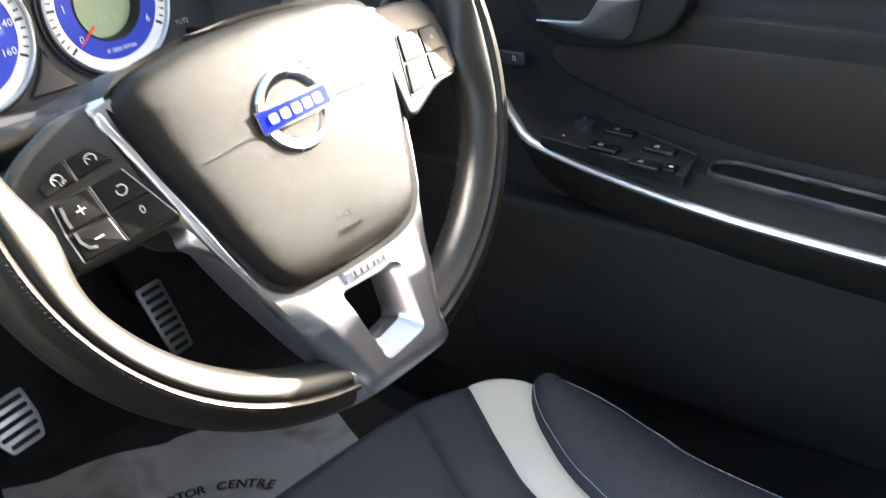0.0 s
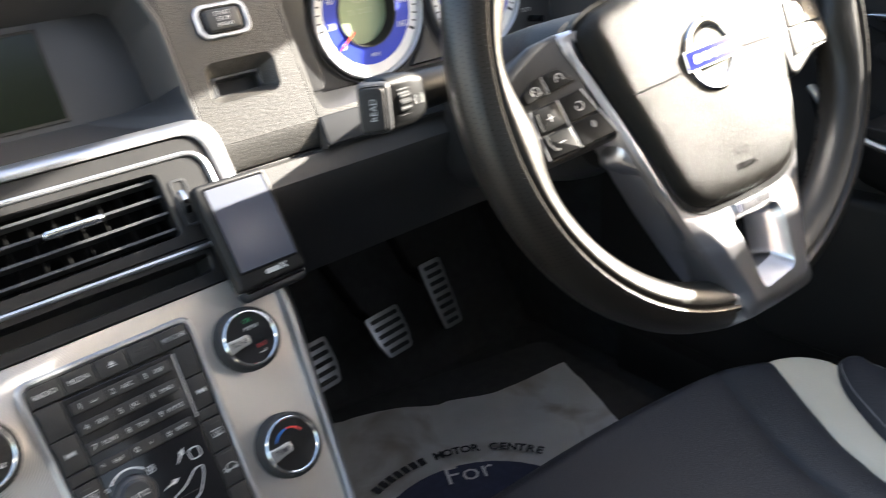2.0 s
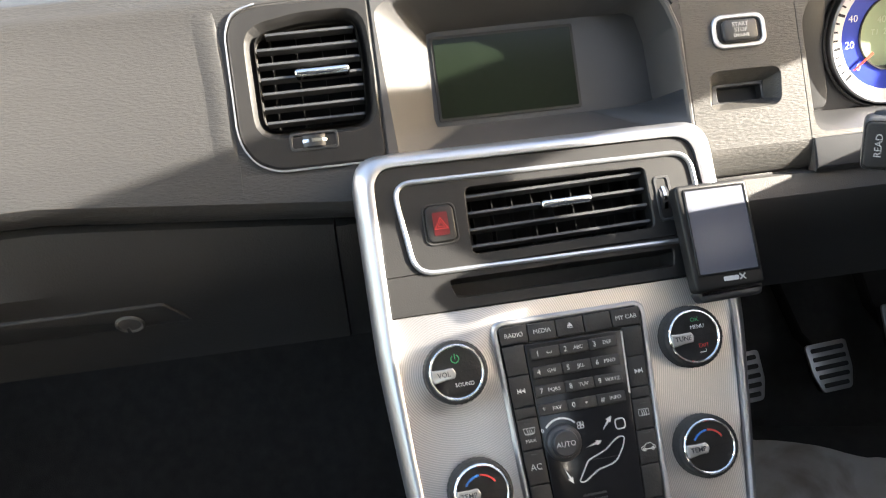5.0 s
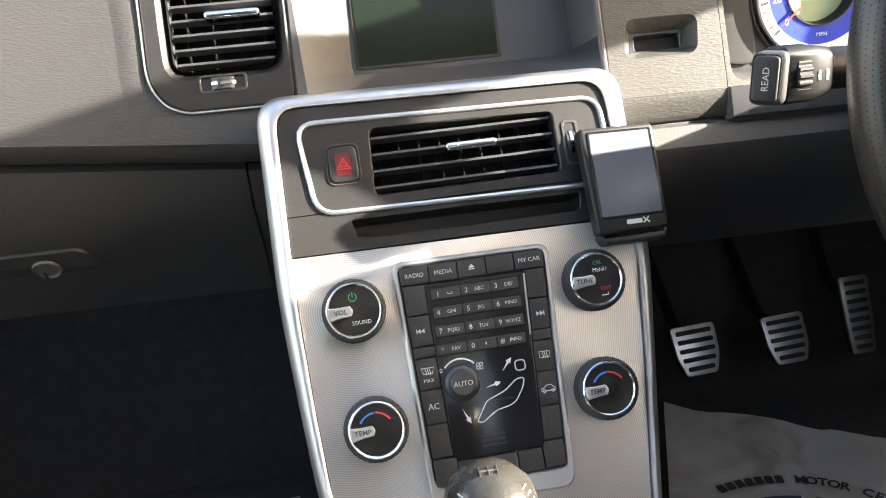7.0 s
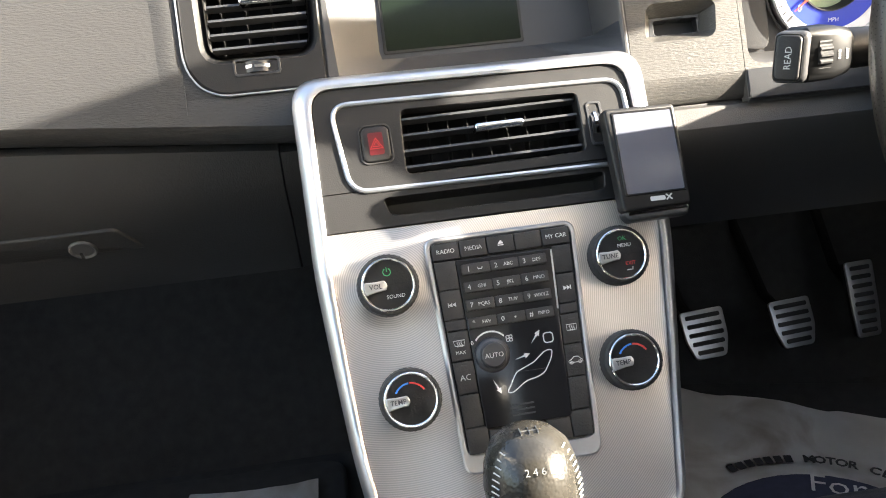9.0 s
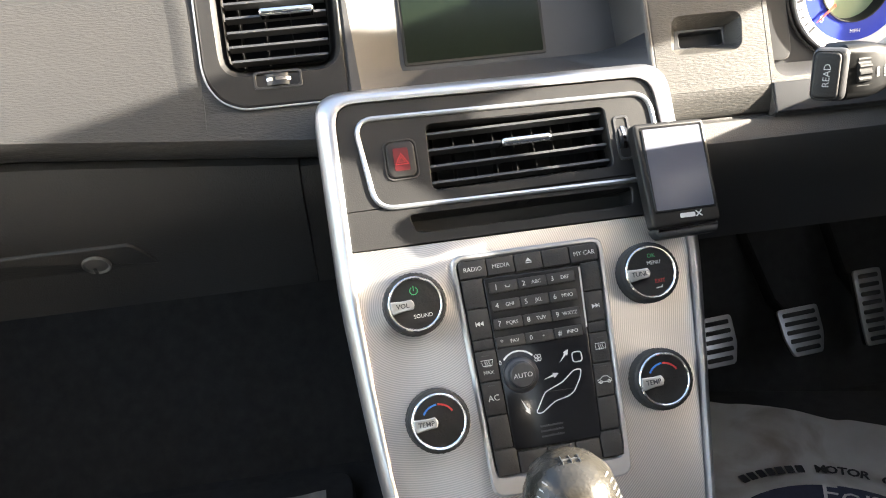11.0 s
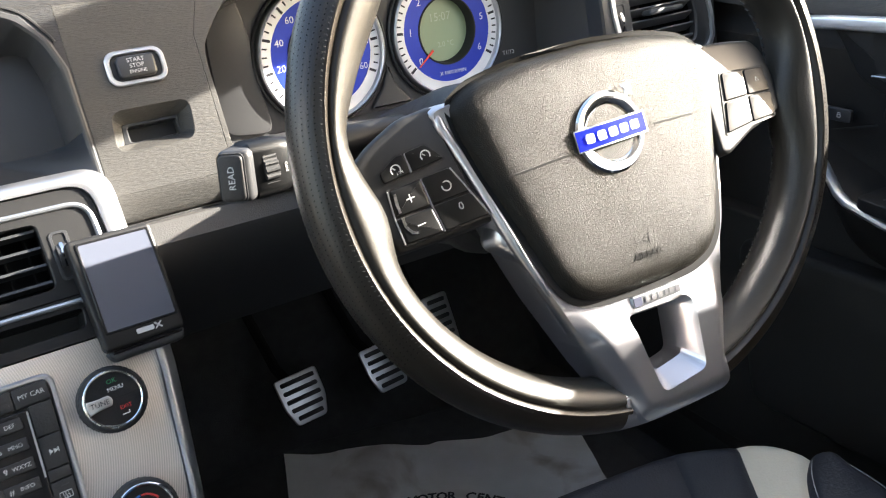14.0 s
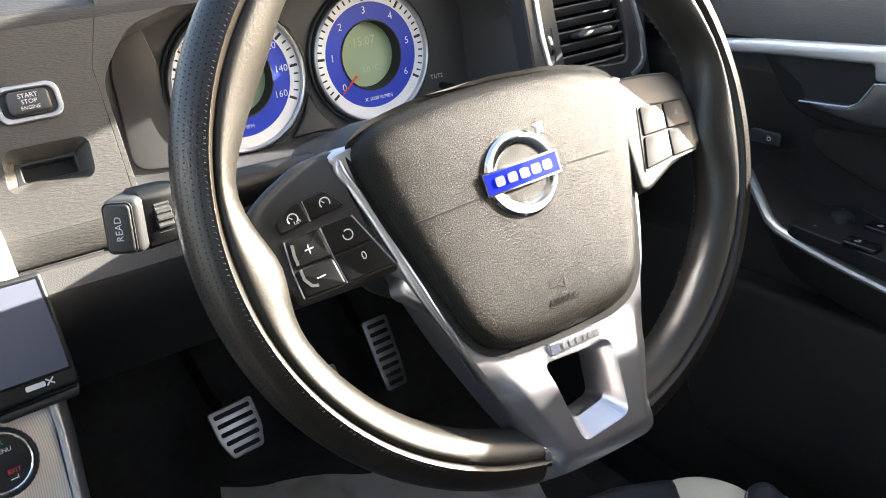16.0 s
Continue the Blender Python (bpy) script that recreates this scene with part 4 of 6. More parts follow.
# ---------- rotary knobs ----------
def rotary(cx, cy, label, word, marks):
    k = thing("rotary_knob", label, "knob", C @ Vector((cx, cy, 0)), group="rotary knobs")
    m = at(C, cx, cy, 0)
    bm = bmesh.new()
    n = 72
    rings = []
    for r, z in ((0.0216, 0.0), (0.0216, 0.009), (0.0212, 0.0115), (0.0196, 0.0128), (0.0180, 0.0128)):
        rings.append([((r - (0.00025 if i % 2 else 0)) * math.cos(2 * math.pi * i / n), (r - (0.00025 if i % 2 else 0)) * math.sin(2 * math.pi * i / n), z) for i in range(n)])
    loft(bm, rings)
    part("grip", bm, M_RUBBER, k, "black ribbed grip", m)
    part("bright_ring", ring(circle(0.0186, 48), circle(0.0168, 48), 0.0120, 0.0140, 0.0006, k=48), M_CHROME, k, "chrome ring", m)
    part("face", slab(circle(0.0170, 48), 0.0115, 0.0128, 0.0003), M_DARK, k, "matt black face", m)
    ptr = soften([(-0.0166, 0.0045), (-0.0085, 0.0036), (-0.0022, 0.0036), (-0.0006, 0.0), (-0.0022, -0.0036), (-0.0085, -0.0036), (-0.0166, -0.0045), (-0.0174, 0.0)], 0.0012)
    part("pointer", slab([(x, y) for x, y in ptr], 0.0127, 0.0148, 0.0010), M_CLEAR, k, "frosted silver pointer", at(m, 0, 0, 0, 4))
    part("seam", slab([(0.001, -0.00018), (0.0168, -0.00018), (0.0168, 0.00018), (0.001, 0.00018)], 0.0127, 0.01290), M_HOLE, k, "", m)
    letters(word, 0.0046, at(m, -0.0090, -0.0006, 0.0150), M_INK, k, bold=0.012)
    for kind, x, y, s, mt in marks:
        if kind == "text":
            letters(word if x is None else s, 0.0037 if len(s) > 2 else 0.0042, at(m, x, y, 0.0131), mt, k)
    return k, m


k1, m1 = rotary(-0.0835, 0.0395, "black volume knob with a chrome ring and frosted pointer", "VOL", [("text", 0.004, -0.0085, "SOUND", M_WHITE)])
part("power_mark", band(arc(0.0, 0.0088, 0.0026, 120, 420, 14), 0.0006, 0.0127, 0.01305), M_GREENPRINT, k1, "green power symbol", m1)
part("power_mark", slab([(-0.0003, 0.0088), (0.0003, 0.0088), (0.0003, 0.0122), (-0.0003, 0.0122)], 0.0127, 0.01305), M_GREENPRINT, k1, "", m1)
k2, m2 = rotary(0.0835, 0.0365, "black tuning knob with a chrome ring and frosted pointer", "TUNE", [("text", 0.002, 0.0112, "OK", M_GREENPRINT), ("text", 0.003, 0.0062, "MENU", M_WHITE), ("text", 0.0055, -0.0070, "EXIT", M_REDPRINT)])
part("return_mark", band([(0.002, -0.0115), (0.0065, -0.0115), (0.0065, -0.0098)], 0.0006, 0.0127, 0.01305), M_WHITE, k2, "", m2)
for cx, cy, lb in ((-0.0800, -0.0395, "black passenger temperature knob with a chrome ring"), (0.0790, -0.0380, "black driver's temperature knob with a chrome ring")):
    k3, m3 = rotary(cx, cy, lb, "TEMP", [])
    part("cool_arc", band(arc(0, 0, 0.0112, 150, 92, 10), 0.0012, 0.0127, 0.01305), M_BLUEPRINT, k3, "blue arc", m3)
    part("warm_arc", band(arc(0, 0, 0.0112, 88, 30, 10), 0.0012, 0.0127, 0.01305), M_REDPRINT, k3, "red arc", m3)

# ---------- keypad ----------
pad = thing("keypad", "black keypad panel with audio and climate keys in a silver frame", "keypad", C @ Vector((0, -0.015, 0)))
po = soften([(-0.0545, 0.0685), (0.0560, 0.0675), (0.0475, -0.0985), (-0.0500, -0.0975)], 0.009, 5)
pi_ = soften([(-0.0505, 0.0640), (0.0518, 0.0632), (0.0435, -0.0850), (-0.0460, -0.0840)], 0.007, 5)
part("silver_surround", ring(po, pi_, -0.001, 0.0042, 0.0015, c=(0, -0.015)), M_SILVER, pad, "satin silver surround", C)
part("base", slab(pi_, -0.001, 0.0016), M_HOLE, pad, "", C)
gp = soften([(-0.0340, 0.0500), (0.0360, 0.0490), (0.0300, -0.0690), (-0.0315, -0.0680)], 0.002, 2)
part("gloss_panel", slab(gp, 0.001, 0.0052, 0.0008), M_GLOSS, pad, "gloss black panel", C)
# silver strip drawn as the reflection along the gloss panel's right edge
part("gloss_glint", band([(0.0352, 0.0480), (0.0330, 0.0060)], 0.0012, 0.0048, 0.0056), M_SILVER, pad, "", C)


def key(pts, word="", size=0.0055, mt=None, top=0.0048):
    b = part("key", slab(soften(pts, 0.0007, 2), 0.0012, top, 0.0006), mt or M_DARK, pad, "", C)
    cx, cy = sum(p[0] for p in pts) / 4, sum(p[1] for p in pts) / 4
    if word:
        letters(word, size, at(C, cx, cy, top + 0.0001), M_PRINT, b)
    return b, cx, cy


def lx(y):   # left and right edges of the key field
    return -0.0500 + (0.0640 - y) / 0.148 * 0.0045


def rx(y):
    return 0.0512 - (0.0632 - y) / 0.148 * 0.0083


# top row
xs = [lx(0.063), -0.0300, -0.0100, 0.0100, 0.0300, rx(0.063)]
for i, w in enumerate(("RADIO", "MEDIA", "", "", "MY CAR")):
    y1 = 0.0632
    key([(xs[i] + 0.0003, 0.0512), (xs[i + 1] - 0.0003, 0.0512), (xs[i + 1] - 0.0003, y1), (xs[i] + 0.0003, y1)], w, 0.0043)
part("eject_mark", slab([(-0.0022, -0.0002), (0.0022, -0.0002), (0, 0.0024)], 0, 0.0002), M_PRINT, pad, "", at(C, 0.0, 0.0575, 0.0048))
part("eject_mark", slab([(-0.0022, -0.0014), (0.0022, -0.0014), (0.0022, -0.0008), (-0.0022, -0.0008)], 0, 0.0002), M_PRINT, pad, "", at(C, 0.0, 0.0575, 0.0048))
ys = [0.0506, 0.0300, 0.0088, 0.0012, -0.0200, -0.0430, -0.0655]
names_l = ["", "", "", "", "AC", ""]
for i in range(6):
    a, b = ys[i] - 0.0003, ys[i + 1] + 0.0003
    key([(lx(b) + 0.0003, b), (-0.0345 + (0.05 - b) * 0.02, b), (-0.0345 + (0.05 - a) * 0.02, a), (lx(a) + 0.0003, a)], names_l[i], 0.0058)
    key([(0.0365 - (0.05 - b) * 0.052, b), (rx(b) - 0.0003, b), (rx(a) - 0.0003, a), (0.0365 - (0.05 - a) * 0.052, a)], "")
xs = [lx(-0.066), -0.0300, -0.0090, 0.0110, 0.0285, rx(-0.066)]
for i in range(5):
    key([(xs[i] + 0.0006, -0.0838), (xs[i + 1] - 0.0003, -0.0838), (xs[i + 1] - 0.0003, -0.0696 if 0 < i < 4 else -0.0662), (xs[i] + 0.0003, -0.0696 if 0 < i < 4 else -0.0662)])


def mark(bm, m, name="mark", mt=None):
    return part(name, bm, mt or M_PRINT, pad, "", m)


for s, x, y in ((-1, -0.0415, 0.0195), (1, 0.0425, 0.0195)):
    for j in (0, 1):
        mark(slab([(s * (-0.003 + 0.0026 * j), -0.0016), (s * (-0.0004 + 0.0026 * j), 0), (s * (-0.003 + 0.0026 * j), 0.0016)], 0, 0.0002), at(C, x, y, 0.0048))
    mark(slab([(s * 0.0023 - 0.0003, -0.0016), (s * 0.0023 + 0.0003, -0.0016), (s * 0.0023 + 0.0003, 0.0016), (s * 0.0023 - 0.0003, 0.0016)], 0, 0.0002), at(C, x, y, 0.0048))
letters("MAX", 0.0034, at(C, -0.0405, -0.0140, 0.0049), M_PRINT, pad)
for x, y, trap in ((-0.0405, -0.0075, True), (0.0405, -0.0085, False)):
    q = [(-0.0030, -0.0018), (0.0030, -0.0018), (0.0042, 0.0020), (-0.0042, 0.0020)] if trap else [(-0.0036, -0.0020), (0.0036, -0.0020), (0.0036, 0.0020), (-0.0036, 0.0020)]
    mark(band(q, 0.0005, 0, 0.0002, closed=True), at(C, x, y, 0.0048))
    for j in (-1, 0, 1):
        mark(band([(j * 0.0014, -0.0026), (j * 0.0014 + 0.0004, -0.001), (j * 0.0014 - 0.0002, 0.0005), (j * 0.0014, 0.0014)], 0.0004, 0, 0.0003), at(C, x, y, 0.0048))
mark(band([(-0.005, -0.0012), (-0.005, 0.0004), (-0.003, 0.0009), (-0.0012, 0.0026), (0.0022, 0.0026), (0.0038, 0.0008), (0.005, 0.0002), (0.005, -0.0012)], 0.0005, 0, 0.0002, closed=True), at(C, 0.0393, -0.0320, 0.0048))
for x in (-0.003, 0.003):
    mark(band(circle(0.0010, 10, x, -0.0012), 0.0005, 0, 0.0002, closed=True), at(C, 0.0393, -0.0320, 0.0048))
for x, y in ((-0.0410, -0.0025), (-0.0400, -0.0230), (0.0418, -0.0025), (0.0403, -0.0225)):
    mark(slab(rrect(0.005, 0.0007, 0.0003, 2), 0, 0.0002), at(C, x, y, 0.0048), "lamp_window", M_SATIN)
# digits
grid = [["1", "2 ABC", "3 DEF"], ["4 GHI", "5 JKL", "6 MNO"], ["7 PQRS", "8 TUV", "9 WXYZ"], ["* FAV", "0  +", "# INFO"]]
for r, row in enumerate(grid):
    y = 0.0425 - 0.0126 * r
    for c, w in enumerate(row):
        x = -0.0208 + 0.0207 * c - 0.0004 * r
        b = part("digit_key", slab(rrect(0.0203, 0.0076, 0.0008, 3, x, y), 0.005, 0.0062, 0.0006), M_DARK, pad, "", C)
        if len(w) > 1:
            letters(w[0], 0.0050, at(C, x - 0.0062, y, 0.0063), M_PRINT, b)
            letters(w[1:].strip(), 0.0036, at(C, x + 0.0028, y, 0.0063), M_PRINT, b)
        else:
            letters(w, 0.0056, at(C, x - 0.0052, y, 0.0063), M_PRINT, b)
            part("mark", band([(-0.0015, 0.0006), (-0.0015, -0.0006), (0.0015, -0.0006), (0.0015, 0.0006)], 0.0005, 0, 0.0002), M_PRINT, b, "", at(C, x + 0.003, y, 0.0062))
# fan dial
fd = part("fan_dial", lathe([(0.0, 0.005), (0.0124, 0.005), (0.0122, 0.0075), (0.0108, 0.0092), (0.0092, 0.0098), (0.0086, 0.0118), (0.0078, 0.0124), (0.0, 0.0126)], 40), M_SATIN, pad, "black fan dial", at(C, -0.0189, -0.0188, 0))
letters("AUTO", 0.0048, at(C, -0.0189, -0.0192, 0.0128), M_PRINT, fd)
mark(band(arc(-0.0187, -0.0160, 0.0134, 140, 42, 14), 0.0011, 0.0052, 0.0055), C, "fan_arc")
for a in range(0, 360, 90):
    mark(band(circle(0.0011, 10, -0.0052 + 0.0016 * math.cos(radians(a + 45)), -0.0094 + 0.0016 * math.sin(radians(a + 45))), 0.0004, 0.0052, 0.0054, closed=True), C, "fan_mark")
# airflow picture
seatp = soften([(0.0239, -0.0216), (0.0219, -0.0279), (0.0159, -0.0365), (0.0110, -0.0387), (0.0018, -0.0403), (-0.0086, -0.0468), (-0.0126, -0.0462), (-0.0042, -0.0332), (0.0092, -0.0285), (0.0184, -0.0217)], 0.0022, 3)
mark(band(seatp, 0.0007, 0.0052, 0.0055, closed=True), C, "airflow_figure")
mark(band([(-0.0042, -0.0332), (0.0190, -0.0339)], 0.0003, 0.0052, 0.0054), C, "airflow_figure", M_DARK)
mark(band(rrect(0.0068, 0.0068, 0.0020, 3, 0.0224, -0.0131), 0.0008, 0.0052, 0.0055, closed=True), C, "airflow_figure")
letters("0", 0.0042, at(C, -0.0317, -0.0089, 0.0053), M_PRINT, pad)
for p0, p1 in (((0.0096, -0.0154), (0.0170, -0.0070)), ((-0.0036, -0.0247), (0.0076, -0.0221)), ((-0.0214, -0.0356), (-0.0167, -0.0462))):
    p0, p1 = Vector(p0), Vector(p1)
    d = (p1 - p0).normalized()
    s = Vector((-d.y, d.x))
    t = p1 - d * 0.004
    mark(slab([tuple(p0), tuple(t - s * 0.0007), tuple(t - s * 0.0019), tuple(p1), tuple(t + s * 0.0019), tuple(t + s * 0.0007)], 0.0052, 0.0055), C, "airflow_arrow")
for j in range(3):
    mark(slab(rrect(0.0165, 0.0012, 0.0005, 2, -0.0034, -0.0555 - 0.0034 * j), 0.0046, 0.0054), C, "louvre", M_SATIN)

# ---------- phone display ----------
PH = C @ Matrix.Translation((0.1140, 0.1015, 0.0205)) @ Matrix.Rotation(radians(-0.4), 4, "Z") @ Matrix.Rotation(radians(4), 4, "Y")
hh = thing("phone_display", "small black phone display with a glossy grey screen on a bracket", "phone display", PH @ Vector((0, 0, -0.012)))
part("body", slab(soften([(-0.0285, 0.0385), (0.0270, 0.0385), (0.0265, -0.0360), (-0.0262, -0.0370)], 0.004), -0.010, 0.0, 0.0025), M_PANEL, hh, "black plastic body", PH)
part("screen", slab(rrect(0.0445, 0.0585, 0.001, 3, 0.0005, 0.0045), -0.001, 0.0004), M_HHSCREEN, hh, "glossy grey screen", PH)
part("screen_edge", ring(rrect(0.0475, 0.0615, 0.001, 3, 0.0005, 0.0045), rrect(0.0445, 0.0585, 0.001, 3, 0.0005, 0.0045), -0.0005, 0.0008, 0.0003), M_GLOSS, hh, "", PH)
part("base", slab(soften([(-0.0255, -0.0365), (0.0265, -0.0355), (0.0240, -0.0435), (-0.0215, -0.0440)], 0.003), -0.013, -0.002, 0.003), M_SATIN, hh, "", PH)
part("bracket", tube([PH @ Vector((0.005, -0.01, -0.011)), PH @ Vector((0.012, -0.015, -0.030)), PH @ Vector((0.012, -0.015, -0.05))], 0.010, 10), M_SATIN, hh, "black bracket")
part("badge", slab(rrect(0.0115, 0.0032, 0.0008, 2, 0.001, -0.0298), 0, 0.0004), M_PRINT, hh, "pale badge bar", PH)
part("badge", band([(0.0075, -0.0315), (0.0120, -0.0275)], 0.0009, 0, 0.0004), M_PRINT, hh, "", PH)
part("badge", band([(0.0075, -0.0275), (0.0120, -0.0315)], 0.0009, 0, 0.0004), M_PRINT, hh, "", PH)

# ---------- steering wheel ----------
W = W @ Matrix.Rotation(radians(2.0), 4, "Z")
wheel = thing("steering_wheel", "black leather steering wheel with satin silver spokes", "steering wheel", W @ Vector((0, 0.0147, -0.02)))
RC, RR = Vector((0.0, 0.0063, -0.0162)), 0.1740


def rim_point(a, psi, extra=0.0, k=1.0):
    """A point of the rim: a round the wheel (degrees), psi round the section (0 faces outward, 90 faces the driver)."""
    a1 = (a + 360) % 360
    g = 0.0
    for c0, w0, amp in ((146, 13, 0.006), (170, 7, -0.004), (187, 9, 0.009)):
        for c1 in (c0, 180 - c0):
            d = abs((a1 - c1 + 180) % 360 - 180)
            g += amp * math.exp(-(d / w0) ** 2)
    ps = radians(psi)
    cr, cn = math.cos(ps), math.sin(ps)
    rad = 0.0175 * cr * k - g * max(0, -cr)
    nn = 0.0185 * cn * k
    extra += 0.0008 * math.exp(-((psi - 83) / 5.0) ** 2) - 0.0028 * math.exp(-((psi - 94) / 5.0) ** 2)       # groove between the two leathers
    r = RR + rad + extra * cr
    return Vector((r * math.cos(radians(a)), r * math.sin(radians(a)), nn + extra * cn)) + RC


def rim_piece(a0, a1, name, material, label, k=1.0, steps=None, psis=None):
    bm = bmesh.new()
    n = steps or max(6, int(abs(a1 - a0) / 3))
    psis = psis or [i * 15 for i in range(24)]
    closed = len(psis) == 24
    loft(bm, [[rim_point(a0 + (a1 - a0) * i / n, p, 0, k) for p in psis] for i in range(n + 1)], closed, closed, closed)
    return part(name, bm, material, wheel, label, W)


OUTER = [-140, -120, -100, -80, -60, -40, -20, 0, 20, 40, 55, 68, 76, 80, 84, 88, 91, 94]
INNER = [94, 97, 100, 104, 108, 115, 130, 145, 160, 175, 190, 205, 220]
rim_piece(-80, 260, "rim", M_LEATHER, "black perforated leather rim", steps=110, psis=OUTER)
rim_piece(-62, 242, "inner_grip", M_GRIP, "smooth black leather inner half of the rim", steps=100, psis=INNER)
rim_piece(241.5, 260, "rim_collar", M_GRIP, "smooth black leather end of the rim", steps=8, psis=[94, 100, 110, 130, 150, 170, 190, 205, 220], k=1.006)
rim_piece(-80, -61.5, "rim_collar", M_GRIP, "smooth black leather end of the rim", steps=8, psis=[94, 100, 110, 130, 150, 170, 190, 205, 220], k=1.006)
bm = bmesh.new()
for i in range(150):
    a = -58 + 296 * i / 150
    p, q = rim_point(a, 206, 0.0004), rim_point(a + 0.9, 213, 0.0004)
    tube([p, q], 0.0007, 4, bm)
    for b in (a, a + 0.98):
        tube([rim_point(b, 76, 0.0001), rim_point(b + 0.15, 79.5, 0.0001)], 0.0003, 4, bm)
part("stitching", bm, M_RUBBER, wheel, "black stitching", W)["kind"] = "stuff"
bm = bmesh.new()
for a_from in (118, -32):
    for row, psi in enumerate((-4, 8, 20, 32, 44, 56, 67)):
        for i in range(100):
            a = a_from + 94 * (i + 0.5 * (row % 2)) / 100
            p = rim_point(a, psi, 0.00006)
            nrm = (rim_point(a, psi, 0.001) - p).normalized()
            t1 = nrm.cross(Vector((0, 0, 1)) if abs(nrm.z) < 0.9 else Vector((1, 0, 0))).normalized()
            t2 = nrm.cross(t1)
            bm.faces.new([bm.verts.new(p + (t1 * math.cos(math.pi * j / 3) + t2 * math.sin(math.pi * j / 3)) * 0.00045) for j in range(6)])
part("perforation", bm, M_PERF, wheel, "rows of small black holes", W)["kind"] = "stuff"

# silver spokes


def sag(x, y):
    """How far the wheel's boss falls back towards its upper corners."""
    f = min(1.0, max(0.0, (y + 0.075) / 0.095))
    return -0.0145 * f * min(1.2, (abs(x) / 0.10) ** 1.6) - 0.004 * f


def pad_sag(x, y):
    """The pad falls back less than the spokes, and rolls over at its top."""
    f = min(1.0, max(0.0, (y + 0.075) / 0.095))
    return -0.0096 * f * min(1.2, (abs(x) / 0.10) ** 1.8) - 0.004 * f - (max(0, y - 0.02) / 0.036) ** 2 * 0.008


def bulge(y):
    """How far the lower spoke stands out, and how it rounds over the rim."""
    f = min(1.0, max(0.0, (-0.0960 - y) / 0.030))
    g = min(1.0, max(0.0, (-0.166 - y) / 0.0168))
    return 0.0068 * f * f * (3 - 2 * f) - 0.0170 * (1 - math.sqrt(1 - g * g))


def lean(y):
    """The lower spoke sits a little to one side."""
    return 0.0105 * min(1.0, max(0.0, (-0.095 - y) / 0.075))


half = [(0.0975, 0.0400), (0.1055, 0.0365), (0.1040, 0.0300), (0.0965, 0.0155), (0.0895, -0.0175), (0.0868, -0.0300), (0.0825, -0.0420), (0.0740, -0.0660), (0.0665, -0.0860), (0.0510, -0.1320), (0.0440, -0.1500), (0.0375, -0.1750), (0.0320, -0.1800), (0.0, -0.1832)]
so_w = soften([(x + lean(y), y) for x, y in half + [(-x, y) for x, y in half[-2::-1]]], 0.004, 3)
hole_w = soften([(-0.0195, -0.1100), (0.0285, -0.1115), (0.0275, -0.1580), (-0.0075, -0.1625)], 0.006, 4)
hole_b = soften([(-0.0150, -0.1130), (0.0235, -0.1150), (0.0215, -0.1480), (-0.0035, -0.1525)], 0.005, 4)
HC = (0.003, -0.130)
RAYS = 480
oo, oi = resample(so_w, HC, RAYS), resample(inset(so_w, 0.0022), HC, RAYS)
foot = [(a + (a - b) * (0.8 if y < -0.03 else 0.2), y + (y - z) * (0.8 if y < -0.03 else 0.2)) for (a, y), (b, z) in zip(oo, oi)]
ho_, hi_ = resample(hole_w, HC, RAYS), resample(hole_b, HC, RAYS)
rings = [[(x, y, -0.034) for x, y in foot], [(x, y, -0.0030 + sag(x, y) + bulge(y) - 0.006 * min(1.0, max(0.0, (-0.098 - y) / 0.02)) * min(1.0, max(0.0, (y + 0.178) / 0.02))) for x, y in oo]]
for t in (0, 0.02, 0.04, 0.06, 0.1, 0.15, 0.22, 0.3, 0.38, 0.45, 0.52, 0.6, 0.68, 0.75, 0.82, 0.88, 0.93, 0.97, 1.0):
    row = []
    for (x0, y0), (x1, y1) in zip(oi, ho_):
        x, y = x0 + (x1 - x0) * t, y0 + (y1 - y0) * t
        flank = max(0.0, 1 - t / 0.33) * min(1.0, max(0.0, (-0.098 - y) / 0.02)) * min(1.0, max(0.0, (y + 0.178) / 0.02))
        row.append((x, y, sag(x, y) + bulge(y) - 0.006 * flank - (0.0012 if t == 1.0 else 0.0)))
    rings.append(row)
rings.append([(x, y, -0.006) for x, y in hi_])
rings.append([(x, y, -0.024) for x, y in hi_])
bm = bmesh.new()
loft(bm, rings, False, False)
part("spokes", bm, M_WHEELSILVER, wheel, "satin silver spoke frame", W)
# bright beads along both sides of the pad
BEAD = [(0.0985, 0.0375), (0.0990, 0.0290), (0.0955, 0.0185), (0.0918, 0.0060), (0.0882, -0.0070), (0.0846, -0.0210), (0.0808, -0.0355), (0.0768, -0.0500), (0.0722, -0.0645), (0.0672, -0.0785), (0.0600, -0.0920)]
for sx in (-1, 1):
    fine_ = [line_at(BEAD, i / 44) for i in range(45)]
    part("spoke_bead", tube([(sx * p.x, p.y, sag(p.x, p.y) - 0.0028) for p in fine_], [0.0014 + (0.0026 if sx < 0 else 0.0014) * min(1, i / 4, (44 - i) / 14) for i in range(45)], 12), M_WHEELSILVER, wheel, "satin silver edge beside the airbag pad", W)
